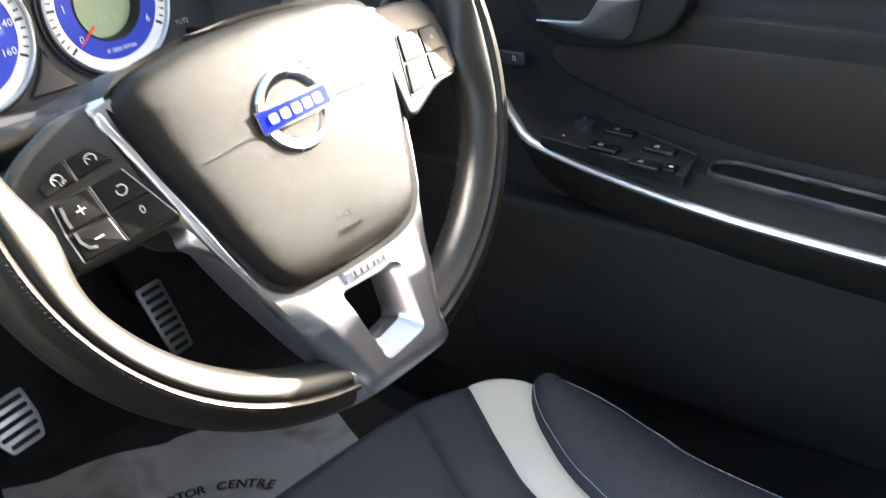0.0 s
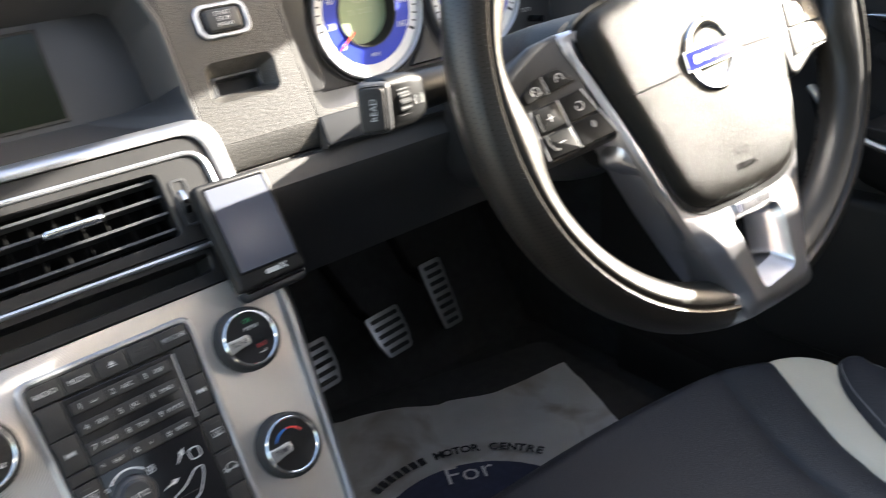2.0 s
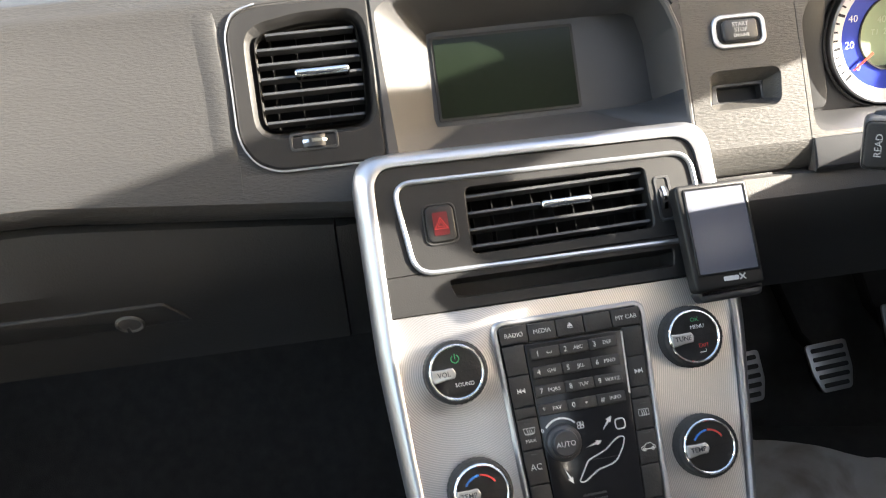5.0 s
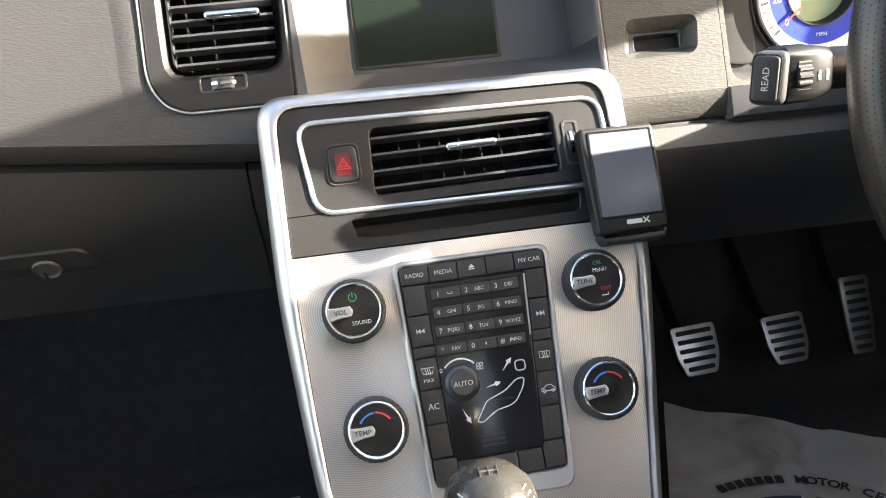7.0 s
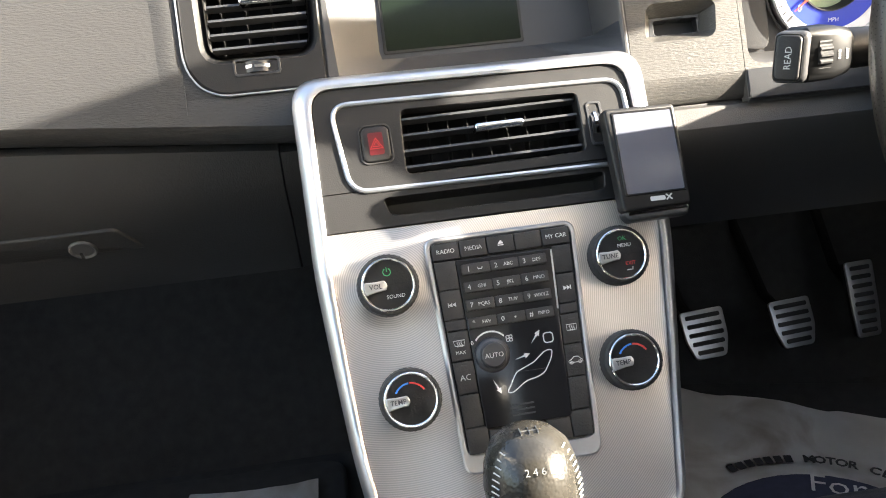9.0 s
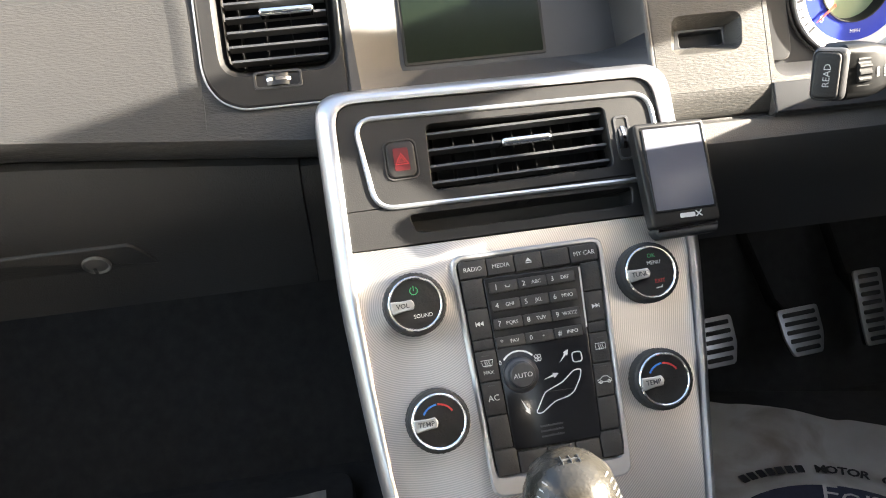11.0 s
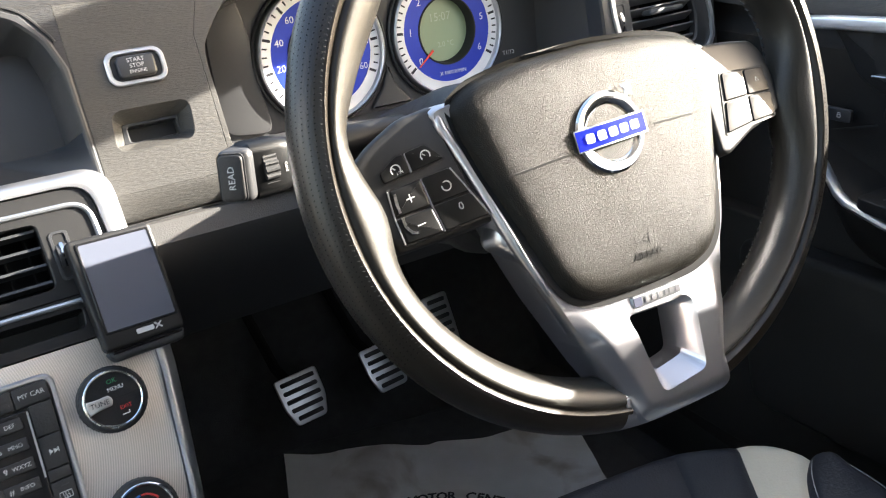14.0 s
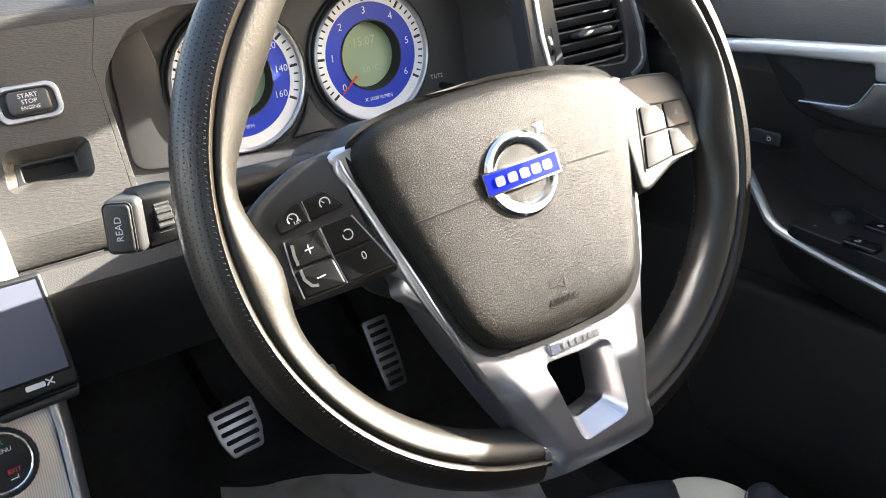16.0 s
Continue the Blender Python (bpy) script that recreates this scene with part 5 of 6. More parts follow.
# flared side of the spoke below the button pod
bm = bmesh.new()
EDGE_ = [(-0.0820, -0.0330, -0.012), (-0.0815, -0.0450, -0.010), (-0.0765, -0.0600, -0.008), (-0.0690, -0.0810, -0.006), (-0.0590, -0.1100, -0.004)]
FLARE = [(-0.0850, -0.0345, -0.024), (-0.0890, -0.0475, -0.024), (-0.0770, -0.0590, -0.024), (-0.0690, -0.0770, -0.026), (-0.0560, -0.1040, -0.026)]
rows = [[line_at(EDGE_, i / 24) * (1 - t) + line_at(FLARE, i / 24) * t + Vector((0, 0, 0.003 * math.sin(math.pi * t))) for t in (0, 0.2, 0.4, 0.6, 0.8, 1.0)] for i in range(25)]
loft(bm, [r + [r[-1] - Vector((-0.004, 0, 0.010)), r[0] - Vector((-0.004, 0, 0.012))] for r in rows])
part("spoke_flank", bm, M_WHEELSILVER, wheel, "satin silver flare beside the spoke", W)
# silver that wraps the rim from below
bm = bmesh.new()
loft(bm, [[rim_point(a, i * 15, 0.0002) for i in range(24)] for a in range(259, 283, 3)])
part("lower_clasp", bm, M_WHEELSILVER, wheel, "satin silver clasp on the rim", W)
bm = slab(soften([(-0.0135, -0.1003), (0.0230, -0.1005), (0.0240, -0.1073), (-0.0140, -0.1075)], 0.001, 2), -0.005, 0.0032, 0.0006)
part("badge_plate", bm, M_SILVER, wheel, "small silver badge plate", W)
for i, (x, w) in enumerate(((-0.0135, 0.006), (-0.0062, 0.0035), (-0.0012, 0.0035), (0.0036, 0.0035), (0.0084, 0.0022), (0.0126, 0.0035), (0.0175, 0.0035))):
    part("badge_mark", slab(rrect(w, 0.0056 if i == 0 else 0.0036, 0.0006, 2, x + 0.0035, -0.1040), 0.0028, 0.0036), M_INKBLUE if i == 0 else M_WHEELSILVER, wheel, "", W)

# airbag pad
ph = [(0.0, 0.0560), (0.050, 0.0535), (0.080, 0.0475), (0.0940, 0.0380), (0.0930, 0.0250), (0.0865, -0.0050), (0.0795, -0.0275), (0.0695, -0.0600), (0.0630, -0.0790), (0.0545, -0.0905), (0.0380, -0.0970), (0.0, -0.0985)]
poly = ph + [(-x, y) for x, y in ph[-2:0:-1]]
poly = soften(poly, 0.010, 3)
bm = bmesh.new()
rings = []
cz = Vector((0, -0.012))


def shrink(poly, f):
    return [(x * f, cz.y + (y - cz.y) * f) for x, y in poly]


for f, z in ((1.0, -0.030), (1.0, -0.006), (0.988, -0.0010), (0.965, 0.0028), (0.945, 0.0048), (0.92, 0.0063), (0.88, 0.0075), (0.82, 0.0083), (0.74, 0.0087), (0.6, 0.0091), (0.4, 0.0093), (0.2, 0.0094), (0.05, 0.0094)):
    rings.append([(x, y, z + (pad_sag(x, y) if z > -0.02 else 0)) for x, y in shrink(poly, f)])
loft(bm, rings)
part("airbag_pad", bm, M_PADGRAIN, wheel, "black grained airbag pad", W)
gap = inset(poly, -0.0022)
bm = bmesh.new()
loft(bm, [[(x, y, 0.0014 + sag(x, y) - (max(0, y - 0.02) / 0.036) ** 2 * 0.008) for x, y in gap], [(x, y, 0.0004 + sag(x, y) - (max(0, y - 0.02) / 0.036) ** 2 * 0.008) for x, y in poly]], False, False)
part("pad_gap", bm, M_PERF, wheel, "", W)


def pad_n(x, y):
    """Height of the pad's surface."""
    q = resample(poly, (0, cz.y), 1, math.atan2(y - cz.y, x))[0]
    f = math.hypot(x, y - cz.y) / math.hypot(q[0], q[1] - cz.y)
    tab = ((0.0, 0.0094), (0.2, 0.0094), (0.4, 0.0093), (0.6, 0.0091), (0.74, 0.0087), (0.82, 0.0083), (0.88, 0.0075), (0.92, 0.0063), (1.0, -0.006))
    for (a, p), (b, r) in zip(tab, tab[1:]):
        if a <= f <= b:
            return p + (r - p) * (f - a) / (b - a) + pad_sag(x, y)
    return 0.0


def on_pad(name, pts, w, material, lift=0.0003):
    """A thin strip that follows the pad."""
    bm = bmesh.new()
    fine = []
    for p, q in zip(pts, pts[1:]):
        fine += [(p[0] + (q[0] - p[0]) * t / 6, p[1] + (q[1] - p[1]) * t / 6) for t in range(6)]
    fine.append(pts[-1])
    tube([(x, y, pad_n(x, y) + lift - w * 0.5) for x, y in fine], w * 0.75, 6, bm)
    return part(name, bm, material, wheel, "", W)


on_pad("pad_groove", [(-0.0750, -0.0095), (-0.0345, -0.0062)], 0.0015, M_PERF, 0.0)
on_pad("pad_groove", [(0.0285, -0.0020), (0.0610, -0.0025)], 0.0015, M_PERF, 0.0)
on_pad("horn_mark", [(-0.0060, -0.0640), (-0.0060, -0.0680), (-0.0010, -0.0672), (0.0040, -0.0640), (0.0040, -0.0700), (-0.001, -0.0672)], 0.0007, M_PERF, 0.0001)
airbag = letters("AIRBAG", 0.0062, at(W, 0.001, -0.0765, 0.0), M_PERF, wheel, thick=0.0002)
for v_ in airbag.data.vertices:
    q_ = W.inverted() @ v_.co
    v_.co = W @ Vector((q_.x, q_.y, q_.z + pad_n(q_.x, q_.y) + 0.0002))
# emblem drawn as plain shapes
def drop(x):
    """How far the emblem bends back towards its sides."""
    return -0.0115 * (abs(x) / 0.10) ** 1.6


EM = at(W, -0.0040, 0.0, 0.0038, 2.5) @ Matrix.Rotation(radians(-2.6), 4, "X")
bm = bmesh.new()
loft(bm, [[(r * math.cos(2 * math.pi * i / 56), r * math.sin(2 * math.pi * i / 56), z + drop(r * math.cos(2 * math.pi * i / 56))) for i in range(56)] for r, z in ((0.0248, 0.0), (0.0245, 0.003), (0.0230, 0.0042), (0.0185, 0.0038), (0.0168, 0.0025), (0.0164, 0.0))], False, False)
part("emblem_ring", bm, M_CHROME, wheel, "chrome emblem ring", EM)


def emblem_strip(w, h, z0, z1):
    bm = bmesh.new()
    loft(bm, [[(x, -h / 2, z0), (x, -h / 2, z1 + drop(x)), (x, h / 2, z1 + drop(x)), (x, h / 2, z0)] for x in [w * (i / 10 - 0.5) for i in range(11)]])
    return bm


part("emblem_bar", emblem_strip(0.0520, 0.0135, -0.001, 0.0042), M_CHROME, wheel, "chrome emblem bar", EM)
part("emblem_field", emblem_strip(0.0500, 0.0115, 0.0, 0.0045), M_EMBLUE, wheel, "blue emblem field", EM)
for i in range(5):
    x = -0.0164 + 0.0082 * i
    part("emblem_mark", slab(rrect(0.0062, 0.0056, 0.0012, 2, x, 0), 0.0025, 0.0049 + drop(x)), M_CHROME, wheel, "", EM)
part("emblem_arrow", slab([(0.0150, 0.0175), (0.0172, 0.0150), (0.0205, 0.0185), (0.0225, 0.0165), (0.0230, 0.0245), (0.0150, 0.0245), (0.0175, 0.0215)], 0.0, 0.0022, 0.0004), M_CHROME, wheel, "", EM)
# button pods
NL, NR = -0.0205, -0.0100
# the pod leans outward and back
WL = W @ Matrix(((0.929, 0.052, -0.136, -0.1168), (0.011, 0.930, 0.174, -0.0035), (0.127, -0.159, 0.975, -0.0141), (0, 0, 0, 1))) @ Matrix.Translation((0.115, 0.005, -NL - 0.0024))
WR = W @ Matrix.Translation((0.1148, 0.0012, NR - 0.001)) @ Matrix.Rotation(radians(4), 4, "Y") @ Matrix.Rotation(radians(-13), 4, "X") @ Matrix.Translation((-0.118, 0, -NR))
podl = soften([(-0.0980, 0.0440), (-0.1230, 0.0410), (-0.1450, 0.0300), (-0.1610, 0.0180), (-0.1590, -0.0120), (-0.1420, -0.0380), (-0.1340, -0.0375), (-0.0780, -0.0350), (-0.0850, -0.0120)], 0.006, 4)
part("button_pod", slab(podl, -0.052, NL, 0.006), M_POD, wheel, "satin black button pod", WL)
podr = soften([(0.0960, 0.0385), (0.1083, 0.0375), (0.1234, 0.0370), (0.1475, 0.0338), (0.1540, 0.0256), (0.1555, 0.0152), (0.1555, 0.0020), (0.1502, -0.0190), (0.1188, -0.0262), (0.0923, -0.0370), (0.0840, -0.0350), (0.0880, 0.0000)], 0.004, 4)
part("button_pod", slab(podr, -0.052, NR, 0.003), M_POD, wheel, "satin black button pod", WR)


def wbtn(pts, n, frame_=W, high=0.0024, bev=0.0007):
    return part("button", slab(soften(pts, 0.0018, 3), n - 0.002, n + high, bev), M_KEY, wheel, "", frame_)


def well(pts, n, frame_=W):
    part("button_gap", slab(soften(inset(pts, -0.0006), 0.0018, 3), n - 0.002, n + 0.0005), M_HOLE, wheel, "", frame_)


up = [(-0.1422, 0.0032), (-0.1010, 0.0092), (-0.1115, 0.0212), (-0.1310, 0.0188), (-0.1438, 0.0104)]
lo = [(-0.1412, -0.0002), (-0.1000, 0.0038), (-0.0825, -0.0310), (-0.1385, -0.0344), (-0.1410, -0.0178)]
well(up, NL, WL)
well(lo, NL, WL)
wbtn([(-0.1418, 0.0038), (-0.1242, 0.0064), (-0.1265, 0.0186), (-0.1310, 0.0182), (-0.1432, 0.0104)], NL, WL)
wbtn([(-0.1230, 0.0066), (-0.1016, 0.0097), (-0.1115, 0.0206), (-0.1255, 0.0187)], NL, WL)
wbtn([(-0.1407, -0.0006), (-0.1200, 0.0014), (-0.1172, -0.0156), (-0.1404, -0.0174)], NL, WL, bev=0.0016)
wbtn([(-0.1190, 0.0015), (-0.1005, 0.0032), (-0.0918, -0.0138), (-0.1162, -0.0155)], NL, WL)
wbtn([(-0.1404, -0.0184), (-0.1171, -0.0166), (-0.1135, -0.0330), (-0.1382, -0.0340)], NL, WL, bev=0.0016)
wbtn([(-0.1161, -0.0165), (-0.0913, -0.0148), (-0.0835, -0.0307), (-0.1125, -0.0328)], NL, WL)
well([(0.1080, 0.0160), (0.1478, 0.0137), (0.1425, -0.0213), (0.0942, -0.0246)], NR, WR)
wbtn([(0.1087, 0.0154), (0.1280, 0.0142), (0.1242, -0.0029), (0.1032, -0.0031)], NR, WR, 0.0014)
wbtn([(0.1290, 0.0141), (0.1472, 0.0131), (0.1462, -0.0036), (0.1252, -0.0030)], NR, WR, 0.0014)
wbtn([(0.1028, -0.0040), (0.1239, -0.0040), (0.1196, -0.0212), (0.0951, -0.0238)], NR, WR, 0.0014)
wbtn([(0.1249, -0.0040), (0.1461, -0.0047), (0.1420, -0.0205), (0.1206, -0.0212)], NR, WR, 0.0014)
for x, y, s_ in ((0.1375, 0.0060, 1), (0.1345, -0.0120, -1)):
    part("button_mark", band([(-0.0016, -0.0014 * s_), (0.0, 0.0014 * s_), (0.0016, -0.0014 * s_)], 0.0004, 0, 0.0002, closed=True), M_PRINT, wheel, "", at(WR, x, y, NR + 0.0014))



def wmark(bm, x, y):
    part("button_mark", bm, M_PRINT, wheel, "", at(WL, x, y, NL + 0.0024, 6))


wmark(slab([(-0.0026, -0.0003), (0.0026, -0.0003), (0.0026, 0.0003), (-0.0026, 0.0003)], 0, 0.0002), -0.1288, -0.0083)
wmark(slab([(-0.0003, -0.0026), (0.0003, -0.0026), (0.0003, 0.0026), (-0.0003, 0.0026)], 0, 0.0002), -0.1288, -0.0083)
wmark(slab([(-0.0026, -0.0003), (0.0026, -0.0003), (0.0026, 0.0003), (-0.0026, 0.0003)], 0, 0.0002), -0.1262, -0.0250)
wmark(band(arc(0, 0, 0.0029, 120, -200, 16), 0.0006, 0, 0.0002), -0.1052, -0.0070)
letters("0", 0.0068, at(WL, -0.0995, -0.0212, NL + 0.0025, 6), M_PRINT, wheel)
for x, y in ((-0.1130, 0.0140), (-0.1330, 0.0102)):
    wmark(band(arc(0, 0, 0.0030, 215, -35, 14), 0.0007, 0, 0.0002), x, y)
    wmark(band([(-0.0002, 0.0), (-0.0017, 0.0015)], 0.0005, 0, 0.0002), x, y)
letters("LIM", 0.0028, at(WL, -0.1308, 0.0080, NL + 0.0025, 6), M_PRINT, wheel)
for pts in ([(-0.1250, 0.0184), (-0.1237, 0.0065)], [(-0.1412, -0.0008), (-0.1409, -0.0178), (-0.1387, -0.0338)], [(-0.1195, 0.0012), (-0.1167, -0.0160), (-0.1130, -0.0328)], [(-0.1000, 0.0030), (-0.0912, -0.0143), (-0.0829, -0.0308)]):
    part("button_trim", band(pts, 0.0007, NL - 0.001, NL + 0.0021), M_SILVER, wheel, "thin bright inlay between the buttons", WL)
# chrome strips draw the sun's glint on the left bevels
for pts in ([(-0.1376, -0.0035), (-0.1378, -0.0094), (-0.1371, -0.0153)], [(-0.1367, -0.0180), (-0.1360, -0.0239), (-0.1329, -0.0282), (-0.1290, -0.0292)]):
    part("button_glint", band(pts, 0.0018, NL, NL + 0.0028), M_CHROME, wheel, "bright strip for the sun's glint on the button edge", WL)
# column shroud
col = thing("steering_column", "black plastic steering column shroud", "column", (0.37, 0.12, 0.55))
bm = bmesh.new()
rings = []
for d, w, h in ((-0.046, 0.072, 0.040), (-0.056, 0.084, 0.052), (-0.072, 0.088, 0.056), (-0.10, 0.082, 0.058), (-0.16, 0.060, 0.060), (-0.26, 0.058, 0.058)):
    rings.append([Vector((x, y, d)) for x, y in rrect(2 * w, 2 * h, 0.03, 6, 0, -0.004)])
loft(bm, rings)
part("shroud", bm, M_DARK, col, "black shroud", W)

# ---------- left stalk ----------
st = thing("indicator_stalk", "indicator stalk with a grey head and a black read button", "stalk", (0.2, 0.095, 0.61))
SK = frm((0.168, 0.0985, 0.6125), (0.82, -0.55, 0.0), (0.06, 0.14, 1))
SA = frm((0.165, 0.0975, 0.6145), (1, 0.06, 0.0), (0.02, 0.12, 1))
part("head", slab(soften([(-0.0095, 0.0175), (0.0110, 0.0185), (0.0110, -0.0130), (-0.0090, -0.0135)], 0.005), -0.030, 0.0, 0.004), M_GREY, st, "grey stalk head", SK)
part("read_button", slab(rrect(0.0145, 0.0270, 0.003, 4, -0.0005, 0.0022), -0.001, 0.0022, 0.0012), M_DARK, st, "black button", SK)
part("button_rim", band(rrect(0.0155, 0.0280, 0.003, 4, -0.0005, 0.0022), 0.0008, -0.001, 0.0008, closed=True), M_HOLE, st, "", SK)
letters("READ", 0.0056, at(SK, -0.0003, 0.0022, 0.0023, 90), M_PRINT, st)
bm = bmesh.new()
loft(bm, [[(x, p, q - 0.0135) for p, q in rrect(hv, dp, 0.006, 4)] for x, hv, dp in ((0.014, 0.030, 0.022), (0.017, 0.0340, 0.026), (0.034, 0.0335, 0.026), (0.046, 0.0285, 0.022), (0.0505, 0.0230, 0.015))])
part("stalk_body", bm, M_STALK, st, "black stalk body", SA)
part("arm", tube([SA @ Vector((0.046, 0.0, -0.016)), SA @ Vector((0.056, 0.0, -0.017)), SA @ Vector((0.140, -0.004, -0.032))], [0.0120, 0.0130, 0.0110], 20), M_STALK, st, "black stalk arm")
bm = bmesh.new()
k = 96
loft(bm, [[(x, 0.83 * (r - 0.0011 * (i // 2 % 2)) * math.cos(2 * math.pi * i / k), (r - 0.0011 * (i // 2 % 2)) * math.sin(2 * math.pi * i / k) - 0.0180) for i in range(k)] for x, r in ((0.0225, 0.0190), (0.0232, 0.0203), (0.0315, 0.0203), (0.0322, 0.0190))])
part("ring_dial", bm, M_RUBBER, st, "ribbed black dial", SA)
letters("INFO", 0.0026, at(SA, 0.0372, -0.001, -0.0004, 90), M_PRINT, st)
letters("RESET", 0.0026, at(SA, 0.0432, -0.001, -0.0016, 90), M_PRINT, st)

# ---------- pedals ----------
def pedal(at_, w0, w1, h, slots, label, turn=0, lean=35):
    p = thing("pedal", label, "pedal", at_, group="pedals")
    m = Matrix.Translation(at_) @ Matrix.Rotation(radians(turn), 4, "Z") @ Matrix.Rotation(radians(90 - lean), 4, "X")
    out = soften([(-w0 / 2, h / 2), (w0 / 2, h / 2), (w0 / 2 - 0.001, -h * 0.1), (w1 / 2, -h / 2), (-w1 / 2, -h / 2), (-w0 / 2 + 0.001, -h * 0.1)], 0.006)
    part("plate", slab(out, -0.004, 0.0, 0.0012), M_PEDAL, p, "brushed metal plate", m)
    part("backing", slab(inset(out, 0.001), -0.012, -0.004), M_RUBBER, p, "", m)
    for i in range(slots):
        y = h / 2 - h * (i + 0.75) / (slots + 0.5)
        w = (w0 if y > -h * 0.1 else w1 + (w0 - w1) * (y + h / 2) / (h * 0.4)) - 0.013
        part("rubber_rib", slab(rrect(w, h / slots * 0.46, 0.0022, 3, 0, y), -0.002, 0.0012, 0.0008), M_RUBBER, p, "black rubber rib", m)
    part("arm", tube([m @ Vector((0, 0, -0.010)), m @ Vector((0, 0.05, -0.06)), m @ Vector((0.0, 0.20, -0.10))], 0.008, 8), M_BLADE, p, "black pedal arm")
    return p


pedal((0.3520, 0.575, 0.1285), 0.065, 0.045, 0.068, 5, "clutch pedal with a metal plate and rubber ribs", 6)
pedal((0.4800, 0.575, 0.1272), 0.064, 0.045, 0.067, 5, "brake pedal with a metal plate and rubber ribs", 6)
pedal((0.5915, 0.590, 0.1410), 0.044, 0.036, 0.108, 8, "accelerator pedal, long and narrow, with rubber ribs", 4, 26)

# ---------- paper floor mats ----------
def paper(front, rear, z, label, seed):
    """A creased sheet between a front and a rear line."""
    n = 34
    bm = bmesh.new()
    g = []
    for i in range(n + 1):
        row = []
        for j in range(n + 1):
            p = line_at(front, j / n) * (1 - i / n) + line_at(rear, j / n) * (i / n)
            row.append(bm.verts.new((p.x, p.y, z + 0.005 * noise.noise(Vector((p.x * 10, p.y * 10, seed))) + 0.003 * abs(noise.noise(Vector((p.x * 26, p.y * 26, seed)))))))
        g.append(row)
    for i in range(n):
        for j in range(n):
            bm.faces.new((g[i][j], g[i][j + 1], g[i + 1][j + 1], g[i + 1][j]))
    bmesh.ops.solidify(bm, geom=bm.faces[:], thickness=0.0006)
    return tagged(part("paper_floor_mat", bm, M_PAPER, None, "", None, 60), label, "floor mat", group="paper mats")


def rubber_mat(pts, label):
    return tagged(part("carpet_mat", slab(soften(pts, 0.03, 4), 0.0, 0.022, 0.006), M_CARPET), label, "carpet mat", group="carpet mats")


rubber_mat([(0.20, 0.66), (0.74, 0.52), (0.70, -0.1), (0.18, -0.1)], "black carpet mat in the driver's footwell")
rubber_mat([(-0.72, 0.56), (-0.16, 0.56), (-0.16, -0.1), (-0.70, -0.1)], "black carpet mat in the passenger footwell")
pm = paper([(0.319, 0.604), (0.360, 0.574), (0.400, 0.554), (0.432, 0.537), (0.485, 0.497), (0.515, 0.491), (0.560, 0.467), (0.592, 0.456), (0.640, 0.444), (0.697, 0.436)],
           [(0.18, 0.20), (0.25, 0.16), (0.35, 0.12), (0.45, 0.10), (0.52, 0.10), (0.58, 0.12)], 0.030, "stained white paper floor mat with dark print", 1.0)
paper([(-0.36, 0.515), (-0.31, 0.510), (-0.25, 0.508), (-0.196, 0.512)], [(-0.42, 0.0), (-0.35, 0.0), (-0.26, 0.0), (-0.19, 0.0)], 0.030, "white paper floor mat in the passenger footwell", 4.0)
MT = Matrix.Translation((0.357, 0.235, 0.0365))
for i, ch in enumerate("####### MOTOR CENTRE"):
    a = 103.5 - 4.05 * i
    r_ = 0.1755
    m_ = at(MT, r_ * math.cos(radians(a)), r_ * math.sin(radians(a)), 0.0, a - 90)
    if ch == "#":
        part("print_bar", slab(rrect(0.0095, 0.0135, 0.001, 2), 0, 0.0004), M_INK, pm, "", m_)
    elif ch != " ":
        letters(ch, 0.0195, m_, M_INK, pm, squash=0.95, bold=0.03)
part("print_disc", slab([(0.146 * math.cos(radians(a)), 0.146 * math.sin(radians(a))) for a in range(0, 360, 8)], 0, 0.0004), M_INKBLUE, pm, "dark navy printed disc", MT)
letters("For", 0.046, at(MT, 0.062, 0.112, 0.0006, -26), M_PAPER, pm)
# ---------- gear lever ----------
gear = thing("gear_lever", "gear lever with a worn black leather knob and pale stitching", "gear lever", (-0.025, -0.02, 0.285))
GK = Matrix.Translation((-0.0275, -0.026, 0.426)) @ Matrix.Rotation(radians(-12), 4, "X")
bm = bmesh.new()
prof = [(0.004, -0.060), (0.015, -0.058), (0.0175, -0.045), (0.0225, -0.030), (0.0275, -0.012), (0.0292, 0.002), (0.0280, 0.014), (0.0240, 0.024), (0.0165, 0.0305), (0.008, 0.0330), (0.001, 0.0335)]
lathe(prof, 36, bm)
bmesh.ops.scale(bm, vec=(0.90, 1.04, 1), verts=bm.verts)
part("knob", bm, M_GATEKNOB, gear, "worn glossy black leather knob", GK)
bm = bmesh.new()
for s in (-1, 1):
    for i in range(16):
        z = -0.022 + i * 0.0032
        r = 0.0283 * math.sqrt(max(0.02, 1 - ((z - 0.002) / 0.034) ** 2)) if z > 0 else 0.0285 - abs(z) * 0.2
        tube([(s * r * 0.75, -r * 0.63 - 0.0012, z), (s * r * 0.86, -r * 0.50 - 0.0010, z + 0.001)], 0.0005, 4, bm)
part("stitching", bm, M_THREAD, gear, "pale stitching", GK)["kind"] = "stuff"
part("shaft", tube([(-0.025, -0.02, 0.285), (-0.025, -0.024, 0.40)], 0.008, 12), M_RUBBER, gear, "black shaft")
bm = bmesh.new()
loft(bm, [[(-0.025 + x * f, -0.01 + y * f, z) for x, y in rrect(0.10, 0.12, 0.03, 5)] for f, z in ((1.0, 0.285), (0.9, 0.298), (0.62, 0.315), (0.45, 0.335), (0.25, 0.360))])
part("gaiter", bm, M_LEATHER, gear, "black leather gaiter")
bm = bmesh.new()
